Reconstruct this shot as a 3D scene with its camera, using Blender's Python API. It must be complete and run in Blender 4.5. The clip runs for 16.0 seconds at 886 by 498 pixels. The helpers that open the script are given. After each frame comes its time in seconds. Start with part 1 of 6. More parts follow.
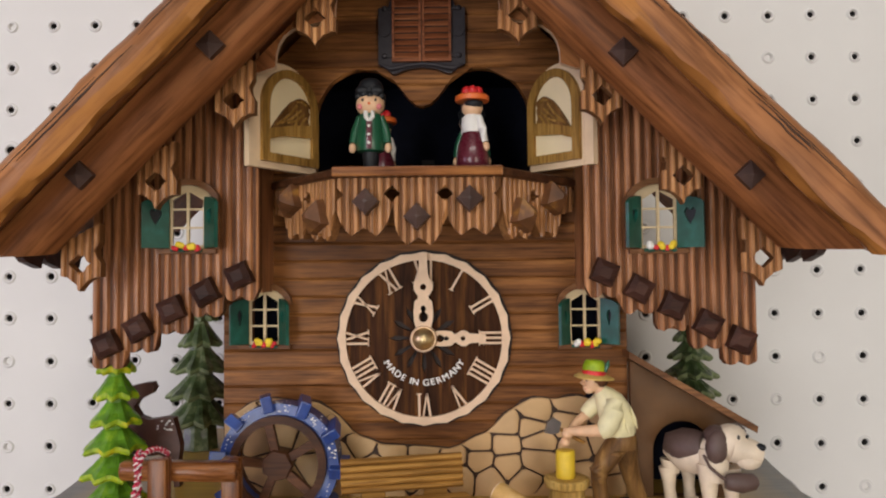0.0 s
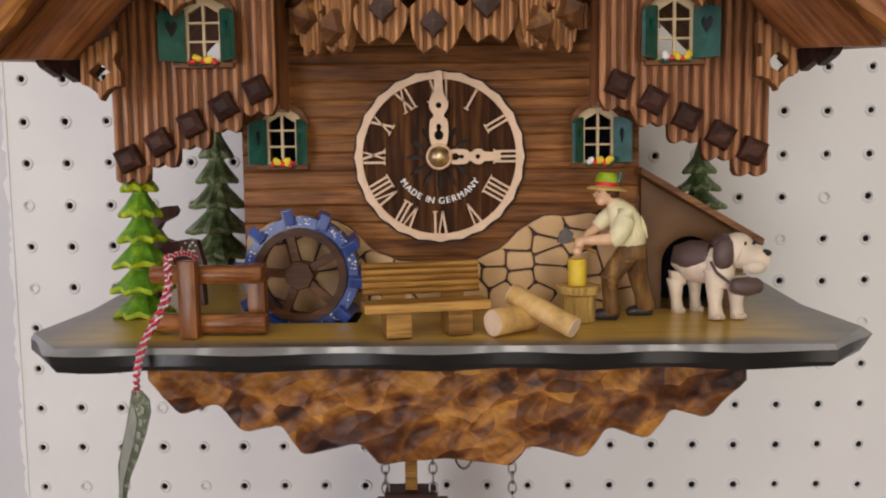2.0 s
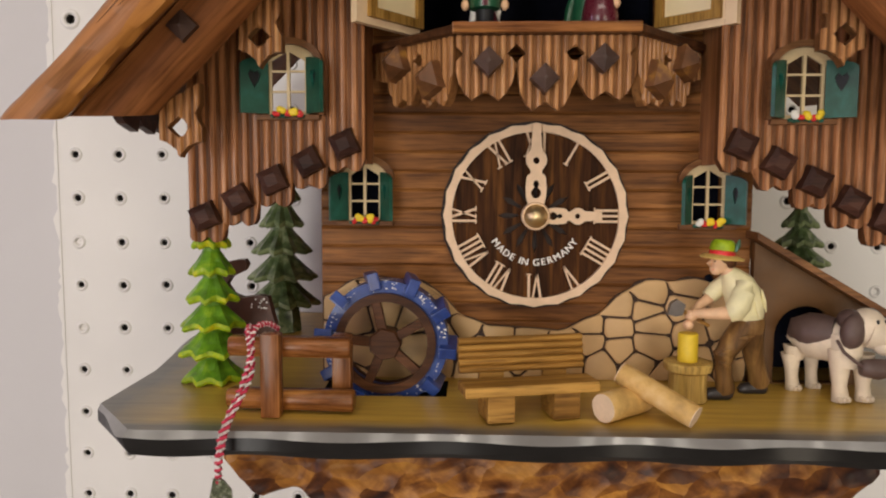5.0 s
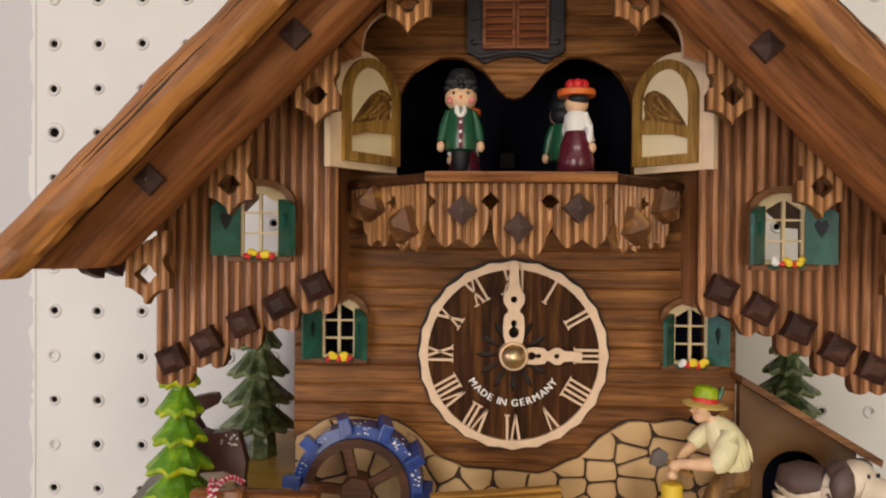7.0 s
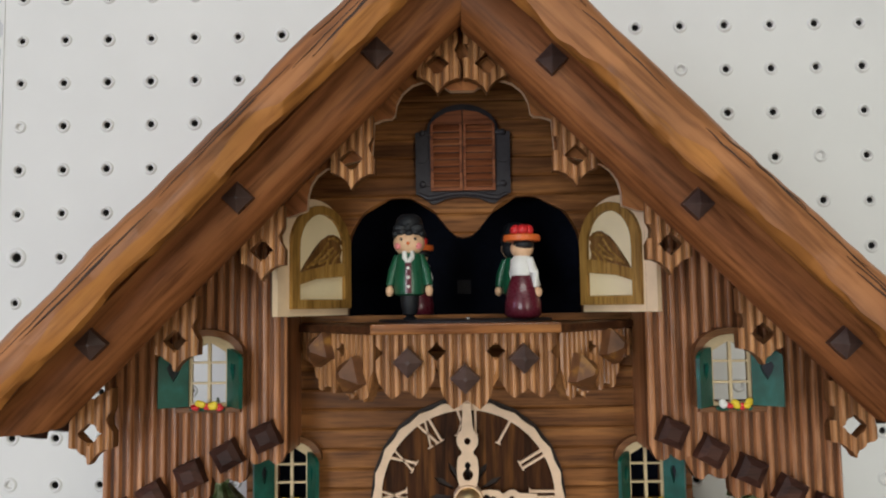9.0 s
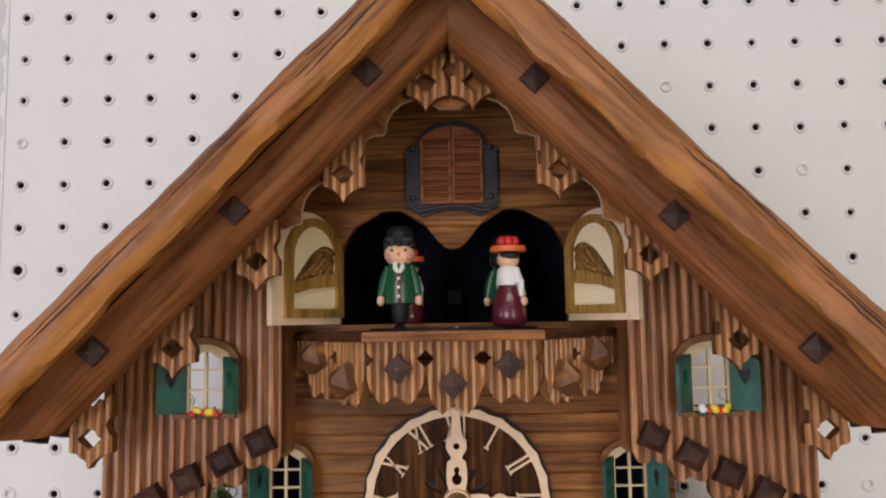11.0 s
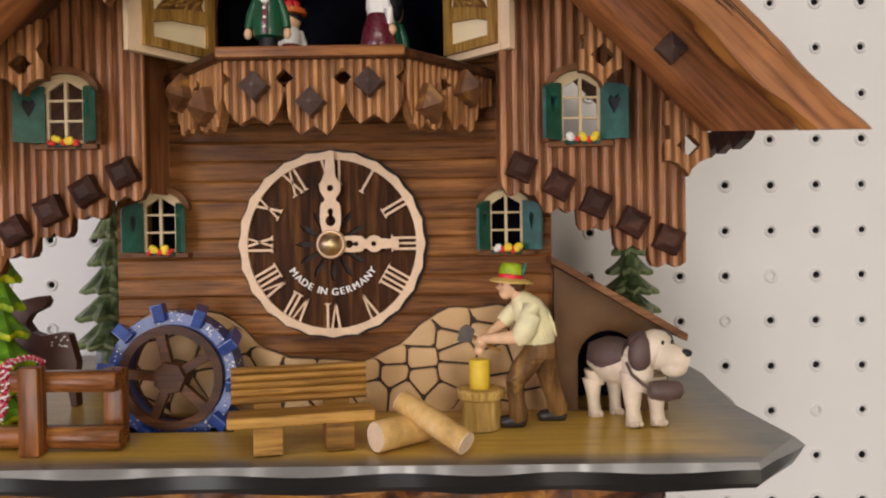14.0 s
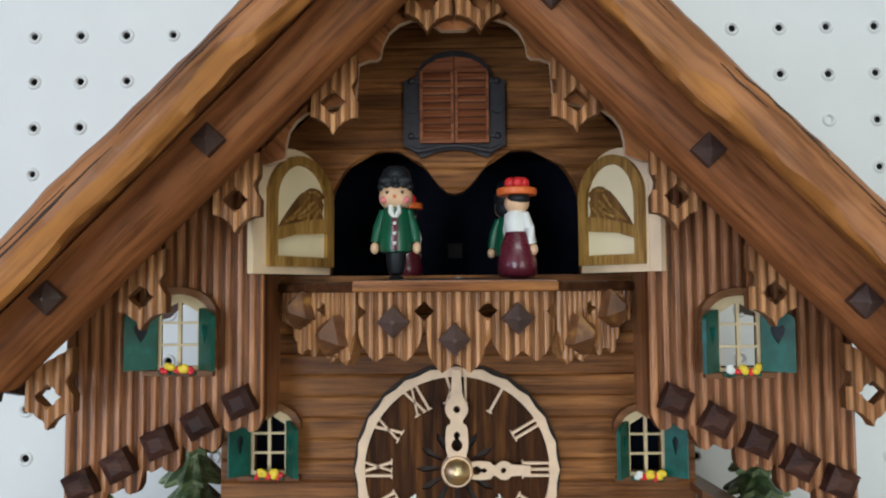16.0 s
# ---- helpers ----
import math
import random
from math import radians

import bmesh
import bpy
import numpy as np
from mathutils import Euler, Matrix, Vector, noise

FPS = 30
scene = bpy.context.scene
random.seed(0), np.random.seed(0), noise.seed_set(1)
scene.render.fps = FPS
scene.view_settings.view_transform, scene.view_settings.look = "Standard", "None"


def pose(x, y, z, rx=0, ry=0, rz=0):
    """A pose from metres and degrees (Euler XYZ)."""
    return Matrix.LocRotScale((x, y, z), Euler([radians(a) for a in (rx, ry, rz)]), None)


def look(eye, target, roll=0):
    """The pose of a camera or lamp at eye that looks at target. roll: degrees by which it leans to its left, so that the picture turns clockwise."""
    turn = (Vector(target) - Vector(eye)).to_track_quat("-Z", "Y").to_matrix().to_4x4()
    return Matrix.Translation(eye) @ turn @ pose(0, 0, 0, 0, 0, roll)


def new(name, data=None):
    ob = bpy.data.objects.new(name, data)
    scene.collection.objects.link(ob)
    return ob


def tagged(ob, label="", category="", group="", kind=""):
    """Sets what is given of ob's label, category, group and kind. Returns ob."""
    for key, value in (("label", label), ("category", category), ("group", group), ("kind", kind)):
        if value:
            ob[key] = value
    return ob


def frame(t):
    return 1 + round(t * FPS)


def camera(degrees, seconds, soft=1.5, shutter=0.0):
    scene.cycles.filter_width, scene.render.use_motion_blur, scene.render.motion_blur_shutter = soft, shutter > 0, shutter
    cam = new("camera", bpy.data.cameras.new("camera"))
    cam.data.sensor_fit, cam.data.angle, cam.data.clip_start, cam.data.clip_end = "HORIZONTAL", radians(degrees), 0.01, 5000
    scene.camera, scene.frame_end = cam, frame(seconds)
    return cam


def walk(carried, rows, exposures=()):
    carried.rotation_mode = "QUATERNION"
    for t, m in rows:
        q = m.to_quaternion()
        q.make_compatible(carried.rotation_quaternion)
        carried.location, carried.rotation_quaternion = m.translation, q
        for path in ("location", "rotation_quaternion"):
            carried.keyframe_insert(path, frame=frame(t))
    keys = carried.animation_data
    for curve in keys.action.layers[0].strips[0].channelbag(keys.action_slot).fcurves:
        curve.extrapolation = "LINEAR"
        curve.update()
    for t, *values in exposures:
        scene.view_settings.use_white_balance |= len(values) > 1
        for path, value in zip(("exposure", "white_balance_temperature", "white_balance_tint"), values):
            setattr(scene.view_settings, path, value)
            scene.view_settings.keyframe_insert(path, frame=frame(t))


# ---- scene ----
cam = camera(61.0, 16.0, 2.1)
PATH = [
    (0, (0.014, -0.449, 1.527), (-0.023, 1.549, 1.597), -0.5),
    (0.5, (0.013, -0.45, 1.511), (-0.027, 1.55, 1.507), -0.5),
    (1, (0.013, -0.452, 1.506), (-0.028, 1.546, 1.427), -0.6),
    (1.5, (0.011, -0.457, 1.502), (-0.032, 1.538, 1.368), -0.6),
    (2, (0.008, -0.456, 1.489), (-0.037, 1.536, 1.312), -0.7),
    (2.5, (0.008, -0.455, 1.481), (-0.04, 1.533, 1.273), -0.7),
    (3, (0.002, -0.452, 1.48), (-0.052, 1.535, 1.254), -0.7),
    (3.2, (-0.003, -0.448, 1.48), (-0.058, 1.538, 1.248), -0.7),
    (5.3, (-0.026, -0.429, 1.519), (-0.112, 1.563, 1.358), 0.4),
    (5.5, (-0.026, -0.428, 1.521), (-0.115, 1.565, 1.376), 0.5),
    (6, (-0.025, -0.423, 1.527), (-0.112, 1.572, 1.419), 0.6),
    (6.5, (-0.021, -0.423, 1.536), (-0.108, 1.574, 1.473), 0.6),
    (7, (-0.017, -0.421, 1.545), (-0.095, 1.577, 1.522), 0.4),
    (7.5, (-0.013, -0.422, 1.554), (-0.085, 1.577, 1.586), 0.1),
    (8, (-0.009, -0.424, 1.56), (-0.072, 1.573, 1.643), -0.2),
    (8.5, (-0.005, -0.422, 1.569), (-0.059, 1.574, 1.678), -0.5),
    (9, (-0.002, -0.423, 1.575), (-0.049, 1.571, 1.722), -0.8),
    (9.2, (-0.002, -0.425, 1.574), (-0.038, 1.566, 1.753), -1.0),
    (11.3, (0.004, -0.433, 1.572), (-0.041, 1.557, 1.758), -0.9),
    (11.5, (0.007, -0.433, 1.566), (-0.043, 1.558, 1.739), -0.8),
    (12, (0.015, -0.433, 1.548), (-0.036, 1.562, 1.675), -0.8),
    (12.5, (0.025, -0.433, 1.532), (-0.02, 1.565, 1.607), -0.9),
    (13, (0.035, -0.431, 1.518), (-0.002, 1.569, 1.536), -0.9),
    (13.5, (0.044, -0.426, 1.506), (0.021, 1.574, 1.485), -0.8),
    (14, (0.046, -0.424, 1.503), (0.03, 1.576, 1.466), -0.8),
    (14.5, (0.032, -0.426, 1.517), (0.014, 1.574, 1.494), -0.9),
    (15, (0.016, -0.423, 1.531), (-0.008, 1.577, 1.546), -0.8),
    (15.5, (0.003, -0.415, 1.552), (-0.021, 1.584, 1.616), -0.6),
    (16, (-0.001, -0.403, 1.565), (-0.031, 1.594, 1.677), -0.4),
]
EXPOSURES = [(0, -0.38, 6500, 9), (2.5, -0.54, 6650, 11), (5.5, -0.43, 7100, 9), (7.0, -0.38, 7100, 9), (8.0, -0.43, 6700, 9), (8.5, -0.42, 6450, 8), (9.0, -0.45, 6100, 1), (11.5, -0.43, 6450, 11), (13.0, -0.33, 6700, 11), (14.5, -0.33, 6650, 10), (15.5, -0.31, 5850, 1), (16.0, -0.28, 5500, -4)]
walk(cam, [(t, look(eye, target, roll)) for t, eye, target, roll in PATH], EXPOSURES)

# ---------- world, lights ----------
world = bpy.data.worlds.new("world")
scene.world = world
world.use_nodes = True
world.node_tree.nodes["Background"].inputs[0].default_value = (0.8, 0.85, 1.0, 1)
world.node_tree.nodes["Background"].inputs[1].default_value = 0.03


def area_lamp(name, eye, target, sx, sy, watts, color):
    data = bpy.data.lights.new(name, "AREA")
    data.shape, data.size, data.size_y, data.energy, data.color = "RECTANGLE", sx, sy, watts, color
    ob = new(name, data)
    ob.matrix_world = look(eye, target)
    return ob


area_lamp("ceiling_lamp", (-0.1, -0.60, 2.66), (-0.1, -0.55, 1.5), 1.5, 0.30, 4.5, (1.0, 0.95, 0.88))
area_lamp("ceiling_lamp", (0.1, -1.9, 2.66), (0.1, -1.7, 1.5), 1.5, 0.3, 15.0, (1.0, 0.94, 0.86))
area_lamp("shop_window", (-1.0, -3.1, 1.40), (-0.1, 0.0, 1.5), 1.5, 1.7, 70.0, (0.98, 0.96, 0.98))
area_lamp("shop_window", (1.1, -3.1, 1.40), (0.1, 0.0, 1.5), 1.4, 1.7, 43.0, (1.0, 0.88, 0.74))
area_lamp("side_window", (-1.9, -0.9, 1.62), (0.0, -0.1, 1.5), 0.9, 0.8, 12.0, (0.80, 0.64, 1.0))


# ---------- materials ----------
def nodes_of(mat):
    mat.use_nodes = True
    nt = mat.node_tree
    return nt, nt.nodes, nt.links, nt.nodes["Principled BSDF"]


def coords(nt, scale, turn=0.0, shuffle=True):
    """Object coordinates, turned about y, then stretched; shifted at random from piece to piece."""
    n, l = nt.nodes, nt.links
    tc = n.new("ShaderNodeTexCoord")
    a = n.new("ShaderNodeMapping")
    a.inputs["Rotation"].default_value = (0, radians(turn), 0)
    l.new(tc.outputs["Object"], a.inputs["Vector"])
    b = n.new("ShaderNodeMapping")
    b.inputs["Scale"].default_value = scale
    l.new(a.outputs["Vector"], b.inputs["Vector"])
    if not shuffle:
        return b.outputs["Vector"]
    info = n.new("ShaderNodeObjectInfo")
    mul = n.new("ShaderNodeMath")
    mul.operation = "MULTIPLY"
    mul.inputs[1].default_value = 37.0
    l.new(info.outputs["Random"], mul.inputs[0])
    add = n.new("ShaderNodeVectorMath")
    add.operation = "ADD"
    l.new(b.outputs["Vector"], add.inputs[0])
    l.new(mul.outputs[0], add.inputs[1])
    return add.outputs["Vector"]


def noise_node(nt, vec, scale, detail=5.0, rough=0.6, distortion=0.0):
    t = nt.nodes.new("ShaderNodeTexNoise")
    t.inputs["Scale"].default_value = scale
    t.inputs["Detail"].default_value = detail
    t.inputs["Roughness"].default_value = rough
    t.inputs["Distortion"].default_value = distortion
    nt.links.new(vec, t.inputs["Vector"])
    return t.outputs["Fac"]


def ramp(nt, fac, stops):
    r = nt.nodes.new("ShaderNodeValToRGB")
    els = r.color_ramp.elements
    while len(els) < len(stops):
        els.new(0.5)
    for e, (p, c) in zip(els, stops):
        e.position, e.color = p, (*c, 1)
    nt.links.new(fac, r.inputs[0])
    return r.outputs[0]


def mix(nt, kind, fac, a, b):
    m = nt.nodes.new("ShaderNodeMix")
    m.data_type, m.blend_type = "RGBA", kind
    if isinstance(fac, float):
        m.inputs[0].default_value = fac
    else:
        nt.links.new(fac, m.inputs[0])
    for sock, v in ((m.inputs[6], a), (m.inputs[7], b)):
        if isinstance(v, tuple):
            sock.default_value = (*v, 1)
        else:
            nt.links.new(v, sock)
    return m.outputs[2]


def bump(nt, bsdf, height, strength, dist):
    b = nt.nodes.new("ShaderNodeBump")
    b.inputs["Strength"].default_value = strength
    b.inputs["Distance"].default_value = dist
    nt.links.new(height, b.inputs["Height"])
    nt.links.new(b.outputs[0], bsdf.inputs["Normal"])


def wood(name, dark, mid, light, along="x", turn=0.0, rough=0.42, grain=1.0, streak=1.0, relief=0.25, coat=0.12, spec=0.15):
    mat = bpy.data.materials.new(name)
    nt, n, l, b = nodes_of(mat)
    s = {"x": (0.06, 1, 1), "z": (1, 1, 0.06), "y": (1, 0.06, 1)}[along]
    vec = coords(nt, s, turn)
    broad = noise_node(nt, vec, 170.0 * streak, 4.0, 0.55, 0.6)
    fine = noise_node(nt, vec, 900.0 * grain, 3.0, 0.6)
    blot = noise_node(nt, coords(nt, (1, 1, 1), turn), 45.0, 3.0, 0.5)
    col = ramp(nt, broad, [(0.28, dark), (0.5, mid), (0.74, light)])
    line = ramp(nt, fine, [(0.30, (0.34, 0.29, 0.26)), (0.55, (1.12, 1.10, 1.08))])
    col = mix(nt, "MULTIPLY", 0.75, col, line)
    shade = ramp(nt, blot, [(0.3, (0.72, 0.70, 0.70)), (0.65, (1.1, 1.1, 1.1))])
    col = mix(nt, "MULTIPLY", 0.8, col, shade)
    l.new(col, b.inputs["Base Color"])
    r = n.new("ShaderNodeMapRange")
    r.inputs["To Min"].default_value, r.inputs["To Max"].default_value = rough - 0.08, rough + 0.16
    l.new(fine, r.inputs["Value"])
    l.new(r.outputs[0], b.inputs["Roughness"])
    b.inputs["Coat Weight"].default_value = coat * 0.35
    b.inputs["Coat Roughness"].default_value = 0.25
    b.inputs["Specular IOR Level"].default_value = spec
    bump(nt, b, fine, relief, 0.0004)
    return mat


def paint(name, color, rough=0.4, vary=0.18, scale=220.0, relief=0.12, metal=0.0, tint=None, coat=0.0, spec=0.4):
    mat = bpy.data.materials.new(name)
    nt, n, l, b = nodes_of(mat)
    vec = coords(nt, (1, 1, 1))
    a = noise_node(nt, vec, scale, 4.0, 0.6)
    c = noise_node(nt, vec, scale * 5, 3.0, 0.6)
    lo = tuple(v * (1 - vary) for v in color)
    hi = tint or tuple(min(1, v * (1 + vary)) for v in color)
    col = ramp(nt, a, [(0.3, lo), (0.52, color), (0.75, hi)])
    l.new(col, b.inputs["Base Color"])
    b.inputs["Metallic"].default_value = metal
    b.inputs["Specular IOR Level"].default_value = spec
    r = n.new("ShaderNodeMapRange")
    r.inputs["To Min"].default_value, r.inputs["To Max"].default_value = max(0.05, rough - 0.1), rough + 0.12
    l.new(c, r.inputs["Value"])
    l.new(r.outputs[0], b.inputs["Roughness"])
    b.inputs["Coat Weight"].default_value = coat
    bump(nt, b, c, relief, 0.0003)
    return mat


M_PLANK = wood("stained_plank", (0.095, 0.035, 0.010), (0.205, 0.082, 0.024), (0.38, 0.168, 0.052), "x", rough=0.44)
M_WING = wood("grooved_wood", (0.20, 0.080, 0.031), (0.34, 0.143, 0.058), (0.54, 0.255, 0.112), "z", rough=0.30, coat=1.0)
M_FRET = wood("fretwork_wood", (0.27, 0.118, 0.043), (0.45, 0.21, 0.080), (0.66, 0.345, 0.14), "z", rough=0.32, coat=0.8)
# Backings darker than their ridges: pooled stain, and groove shade put into the colour.
M_GROOVE_SHADE = wood("groove_shade_panel_wood", (0.075, 0.028, 0.011), (0.13, 0.052, 0.021), (0.20, 0.086, 0.036), "z", rough=0.5)
M_GROOVE_SHADE2 = wood("groove_shade_pendant_wood", (0.13, 0.055, 0.018), (0.215, 0.095, 0.034), (0.32, 0.155, 0.06), "z", rough=0.5)
M_LOG_R = wood("roof_wood", (0.22, 0.088, 0.036), (0.33, 0.142, 0.058), (0.44, 0.205, 0.082), "x", turn=-45, rough=0.38, grain=0.4, streak=0.4, relief=0.5, coat=0.2)
M_LOG_L = wood("roof_wood_turned", (0.22, 0.088, 0.036), (0.33, 0.142, 0.058), (0.44, 0.205, 0.082), "x", turn=45, rough=0.38, grain=0.4, streak=0.4, relief=0.5, coat=0.2)
M_SOF_R = wood("soffit_wood", (0.145, 0.050, 0.018), (0.26, 0.098, 0.034), (0.39, 0.165, 0.058), "x", turn=-45, rough=0.36, grain=0.6, streak=0.5, relief=0.25, coat=0.0, spec=0.10)
M_SOF_L = wood("soffit_wood_turned", (0.145, 0.050, 0.018), (0.26, 0.098, 0.034), (0.39, 0.165, 0.058), "x", turn=45, rough=0.36, grain=0.6, streak=0.5, relief=0.25, coat=0.0, spec=0.10)
M_EDGE_R = wood("worn_golden_edge_wood", (0.25, 0.098, 0.028), (0.40, 0.165, 0.040), (0.52, 0.24, 0.060), "x", turn=-45, rough=0.40, grain=0.4, streak=0.4, relief=0.5, coat=0.2)
M_EDGE_L = wood("worn_golden_edge_wood_turned", (0.25, 0.098, 0.028), (0.40, 0.165, 0.040), (0.52, 0.24, 0.060), "x", turn=45, rough=0.40, grain=0.4, streak=0.4, relief=0.5, coat=0.2)
M_DARK = wood("dark_stud_wood", (0.026, 0.011, 0.008), (0.050, 0.021, 0.015), (0.095, 0.041, 0.027), "x", rough=0.42, coat=0.0, spec=0.14)
M_STUD2 = wood("brown_stud_wood", (0.11, 0.044, 0.017), (0.22, 0.090, 0.032), (0.36, 0.18, 0.06), "z", rough=0.33, coat=0.3)
M_STUD3 = paint("brown_block_stud_paint", (0.155, 0.064, 0.026), 0.36, 0.55, 95.0, 0.25, tint=(0.50, 0.25, 0.045))
M_STUD4 = paint("dark_glossy_stud_paint", (0.070, 0.040, 0.032), 0.34, 0.35, 140.0, 0.3, spec=0.35)
M_LEAN = paint("lean_to_wood", (0.125, 0.056, 0.017), 0.42, 0.25, 50.0, 0.2, spec=0.3)
M_RAILZ = wood("varnished_post_wood", (0.11, 0.038, 0.012), (0.24, 0.088, 0.026), (0.46, 0.20, 0.056), "z", rough=0.24, coat=0.9)
M_PALE = paint("pale_wood", (0.80, 0.60, 0.39), 0.5, 0.08, 120.0, 0.15)
M_DOORFRAME = wood("olive_frame_wood", (0.19, 0.098, 0.020), (0.35, 0.195, 0.048), (0.50, 0.30, 0.09), "z", rough=0.42)
M_DIALBACK = paint("dark_dial_backing", (0.022, 0.011, 0.007), 0.6, 0.3)
M_BIRD = wood("carved_bird_wood", (0.085, 0.040, 0.012), (0.19, 0.092, 0.028), (0.30, 0.16, 0.050), "z", rough=0.45)
M_DIAL = wood("dial_wood", (0.017, 0.006, 0.002), (0.056, 0.020, 0.006), (0.17, 0.068, 0.016), "z", rough=0.45, coat=0.0, streak=1.5, spec=0.08)
M_RING = paint("dial_ring_wood", (0.74, 0.53, 0.36), 0.5, 0.10, 160.0)
M_WHITE = paint("white_paint", (0.80, 0.78, 0.74), 0.45, 0.06)
# Near-black that stands for the shade inside recesses and holes.
M_CAVITY_SHADE = paint("cavity_shade_black", (0.005, 0.006, 0.013), 0.75, 0.3, spec=0.08)
M_IRON = paint("dark_plastic_plate", (0.030, 0.025, 0.030), 0.42, 0.3, 300.0, spec=0.3)
M_LOUVRE = wood("louvre_wood", (0.15, 0.046, 0.018), (0.25, 0.085, 0.036), (0.34, 0.14, 0.062), "x", rough=0.4)
M_BRASS = paint("brass", (0.90, 0.70, 0.38), 0.36, 0.08, 150.0, 0.05, 1.0)
M_GREEN = paint("green_shutter_paint", (0.008, 0.080, 0.052), 0.34, 0.35, 120.0, 0.3, tint=(0.018, 0.13, 0.10))
M_CREAM = paint("cream_window_frame", (0.64, 0.49, 0.28), 0.45, 0.10, 200.0)
M_HOOD = wood("window_hood_wood", (0.11, 0.046, 0.018), (0.19, 0.082, 0.032), (0.28, 0.14, 0.058), "x", rough=0.42)
M_YEL = paint("yellow_paint", (0.80, 0.58, 0.03), 0.4, 0.12)
M_STRAW = paint("straw_hat_paint", (0.74, 0.52, 0.16), 0.45, 0.14, 260.0, 0.3)
M_RED = paint("red_paint", (0.62, 0.025, 0.03), 0.35, 0.2)
M_STONE = paint("beige_stone", (0.60, 0.39, 0.19), 0.5, 0.12, 60.0, 0.25)
M_JOINT = paint("dark_stone_joint", (0.045, 0.022, 0.012), 0.6, 0.3)
M_TREE_A = paint("bright_green_tree_paint", (0.125, 0.30, 0.020), 0.32, 0.65, 110.0, 0.4, tint=(0.38, 0.54, 0.03))
M_TIP = paint("yellow_green_tips", (0.30, 0.44, 0.014), 0.38, 0.5, 170.0, 0.3, tint=(0.72, 0.58, 0.01))
M_TREE_B = paint("dark_green_tree_paint", (0.085, 0.130, 0.050), 0.30, 0.6, 150.0, 0.5, tint=(0.34, 0.38, 0.21), coat=0.4)
M_TIP_B = paint("frosted_green_tips", (0.17, 0.22, 0.095), 0.4, 0.4, 260.0, 0.3, tint=(0.30, 0.34, 0.19))
M_PANEL = paint("cream_door_panel", (0.88, 0.73, 0.46), 0.45, 0.05, 60.0)
M_DEER = paint("brown_deer_paint", (0.085, 0.034, 0.022), 0.45, 0.2)
M_BLUE = paint("blue_wheel_paint", (0.018, 0.050, 0.23), 0.32, 0.45, 120.0, 0.3, tint=(0.035, 0.085, 0.33), coat=0.3)
M_WHEEL = wood("wheel_wood", (0.042, 0.016, 0.008), (0.080, 0.032, 0.014), (0.15, 0.062, 0.026), "x", rough=0.42)
M_RAIL = wood("varnished_rail_wood", (0.12, 0.040, 0.012), (0.25, 0.092, 0.026), (0.50, 0.22, 0.058), "x", rough=0.24, coat=0.9)
M_BENCH = wood("bench_wood", (0.14, 0.066, 0.014), (0.34, 0.172, 0.040), (0.58, 0.33, 0.088), "x", rough=0.40)
M_LOGBARK = paint("peeled_log_wood", (0.62, 0.38, 0.13), 0.5, 0.38, 110.0, 0.5, tint=(0.74, 0.52, 0.26))
M_LOGEND = paint("cut_log_end", (0.72, 0.54, 0.37), 0.6, 0.12)
M_STUMP = wood("stump_wood", (0.32, 0.19, 0.05), (0.50, 0.33, 0.095), (0.64, 0.46, 0.17), "z", rough=0.5)
M_STICKY = paint("yellow_block_paint", (0.72, 0.50, 0.035), 0.42, 0.1)
M_SHIRT = paint("cream_shirt_paint", (0.82, 0.75, 0.46), 0.42, 0.22, 90.0, 0.25)
M_SKIN = paint("skin_tone_paint", (0.76, 0.48, 0.29), 0.42, 0.12)
M_TROUSER = wood("brown_trouser_paint", (0.060, 0.028, 0.014), (0.22, 0.118, 0.042), (0.58, 0.37, 0.12), "z", rough=0.36, grain=0.3, streak=0.6)
M_SHOE = paint("dark_shoe_paint", (0.032, 0.026, 0.026), 0.32, 0.3)
M_DOGW = paint("cream_dog_paint", (0.74, 0.62, 0.48), 0.42, 0.16, 110.0, 0.5)
M_DOGB = paint("brown_dog_patch", (0.105, 0.066, 0.058), 0.45, 0.2, 140.0, 0.4)
M_COATG = paint("green_coat_paint", (0.012, 0.095, 0.045), 0.30, 0.2, coat=0.3)
M_SKIRT = paint("wine_skirt_paint", (0.105, 0.012, 0.024), 0.28, 0.2, coat=0.4)
M_HATB = paint("black_hat_paint", (0.012, 0.013, 0.016), 0.48, 0.3, spec=0.3)
M_ORANGE = paint("orange_brim_paint", (0.72, 0.15, 0.03), 0.35, 0.12)
M_PINK = paint("pink_cheek_paint", (0.66, 0.20, 0.20), 0.45, 0.1)
M_STEEL = paint("grey_steel", (0.36, 0.35, 0.34), 0.30, 0.2, 300.0, 0.1, 1.0)
M_PEG = paint("white_pegboard", (0.69, 0.675, 0.66), 0.55, 0.035, 14.0, 0.10)
# Near-black for the holes' bottoms: the shade inside them put into colour.
M_HOLE_SHADE = paint("hole_shade_dark", (0.030, 0.028, 0.027), 0.8, 0.2)
M_ROOM = paint("white_wall_paint", (0.36, 0.355, 0.34), 0.6, 0.05, 6.0, 0.1)
M_PLAIN = paint("pale_panel_paint", (0.54, 0.53, 0.545), 0.5, 0.03, 9.0, 0.08)
M_FLOOR = paint("grey_floor", (0.22, 0.20, 0.18), 0.5, 0.15, 5.0)
M_TAG = paint("green_foil_tag", (0.060, 0.068, 0.034), 0.28, 0.4, 420.0, 0.2, 0.4, tint=(0.32, 0.33, 0.24))
M_TAGEDGE = paint("pale_tag_edge", (0.21, 0.21, 0.175), 0.35, 0.15)
M_CORD_R = paint("red_cord", (0.50, 0.03, 0.07), 0.7, 0.2)
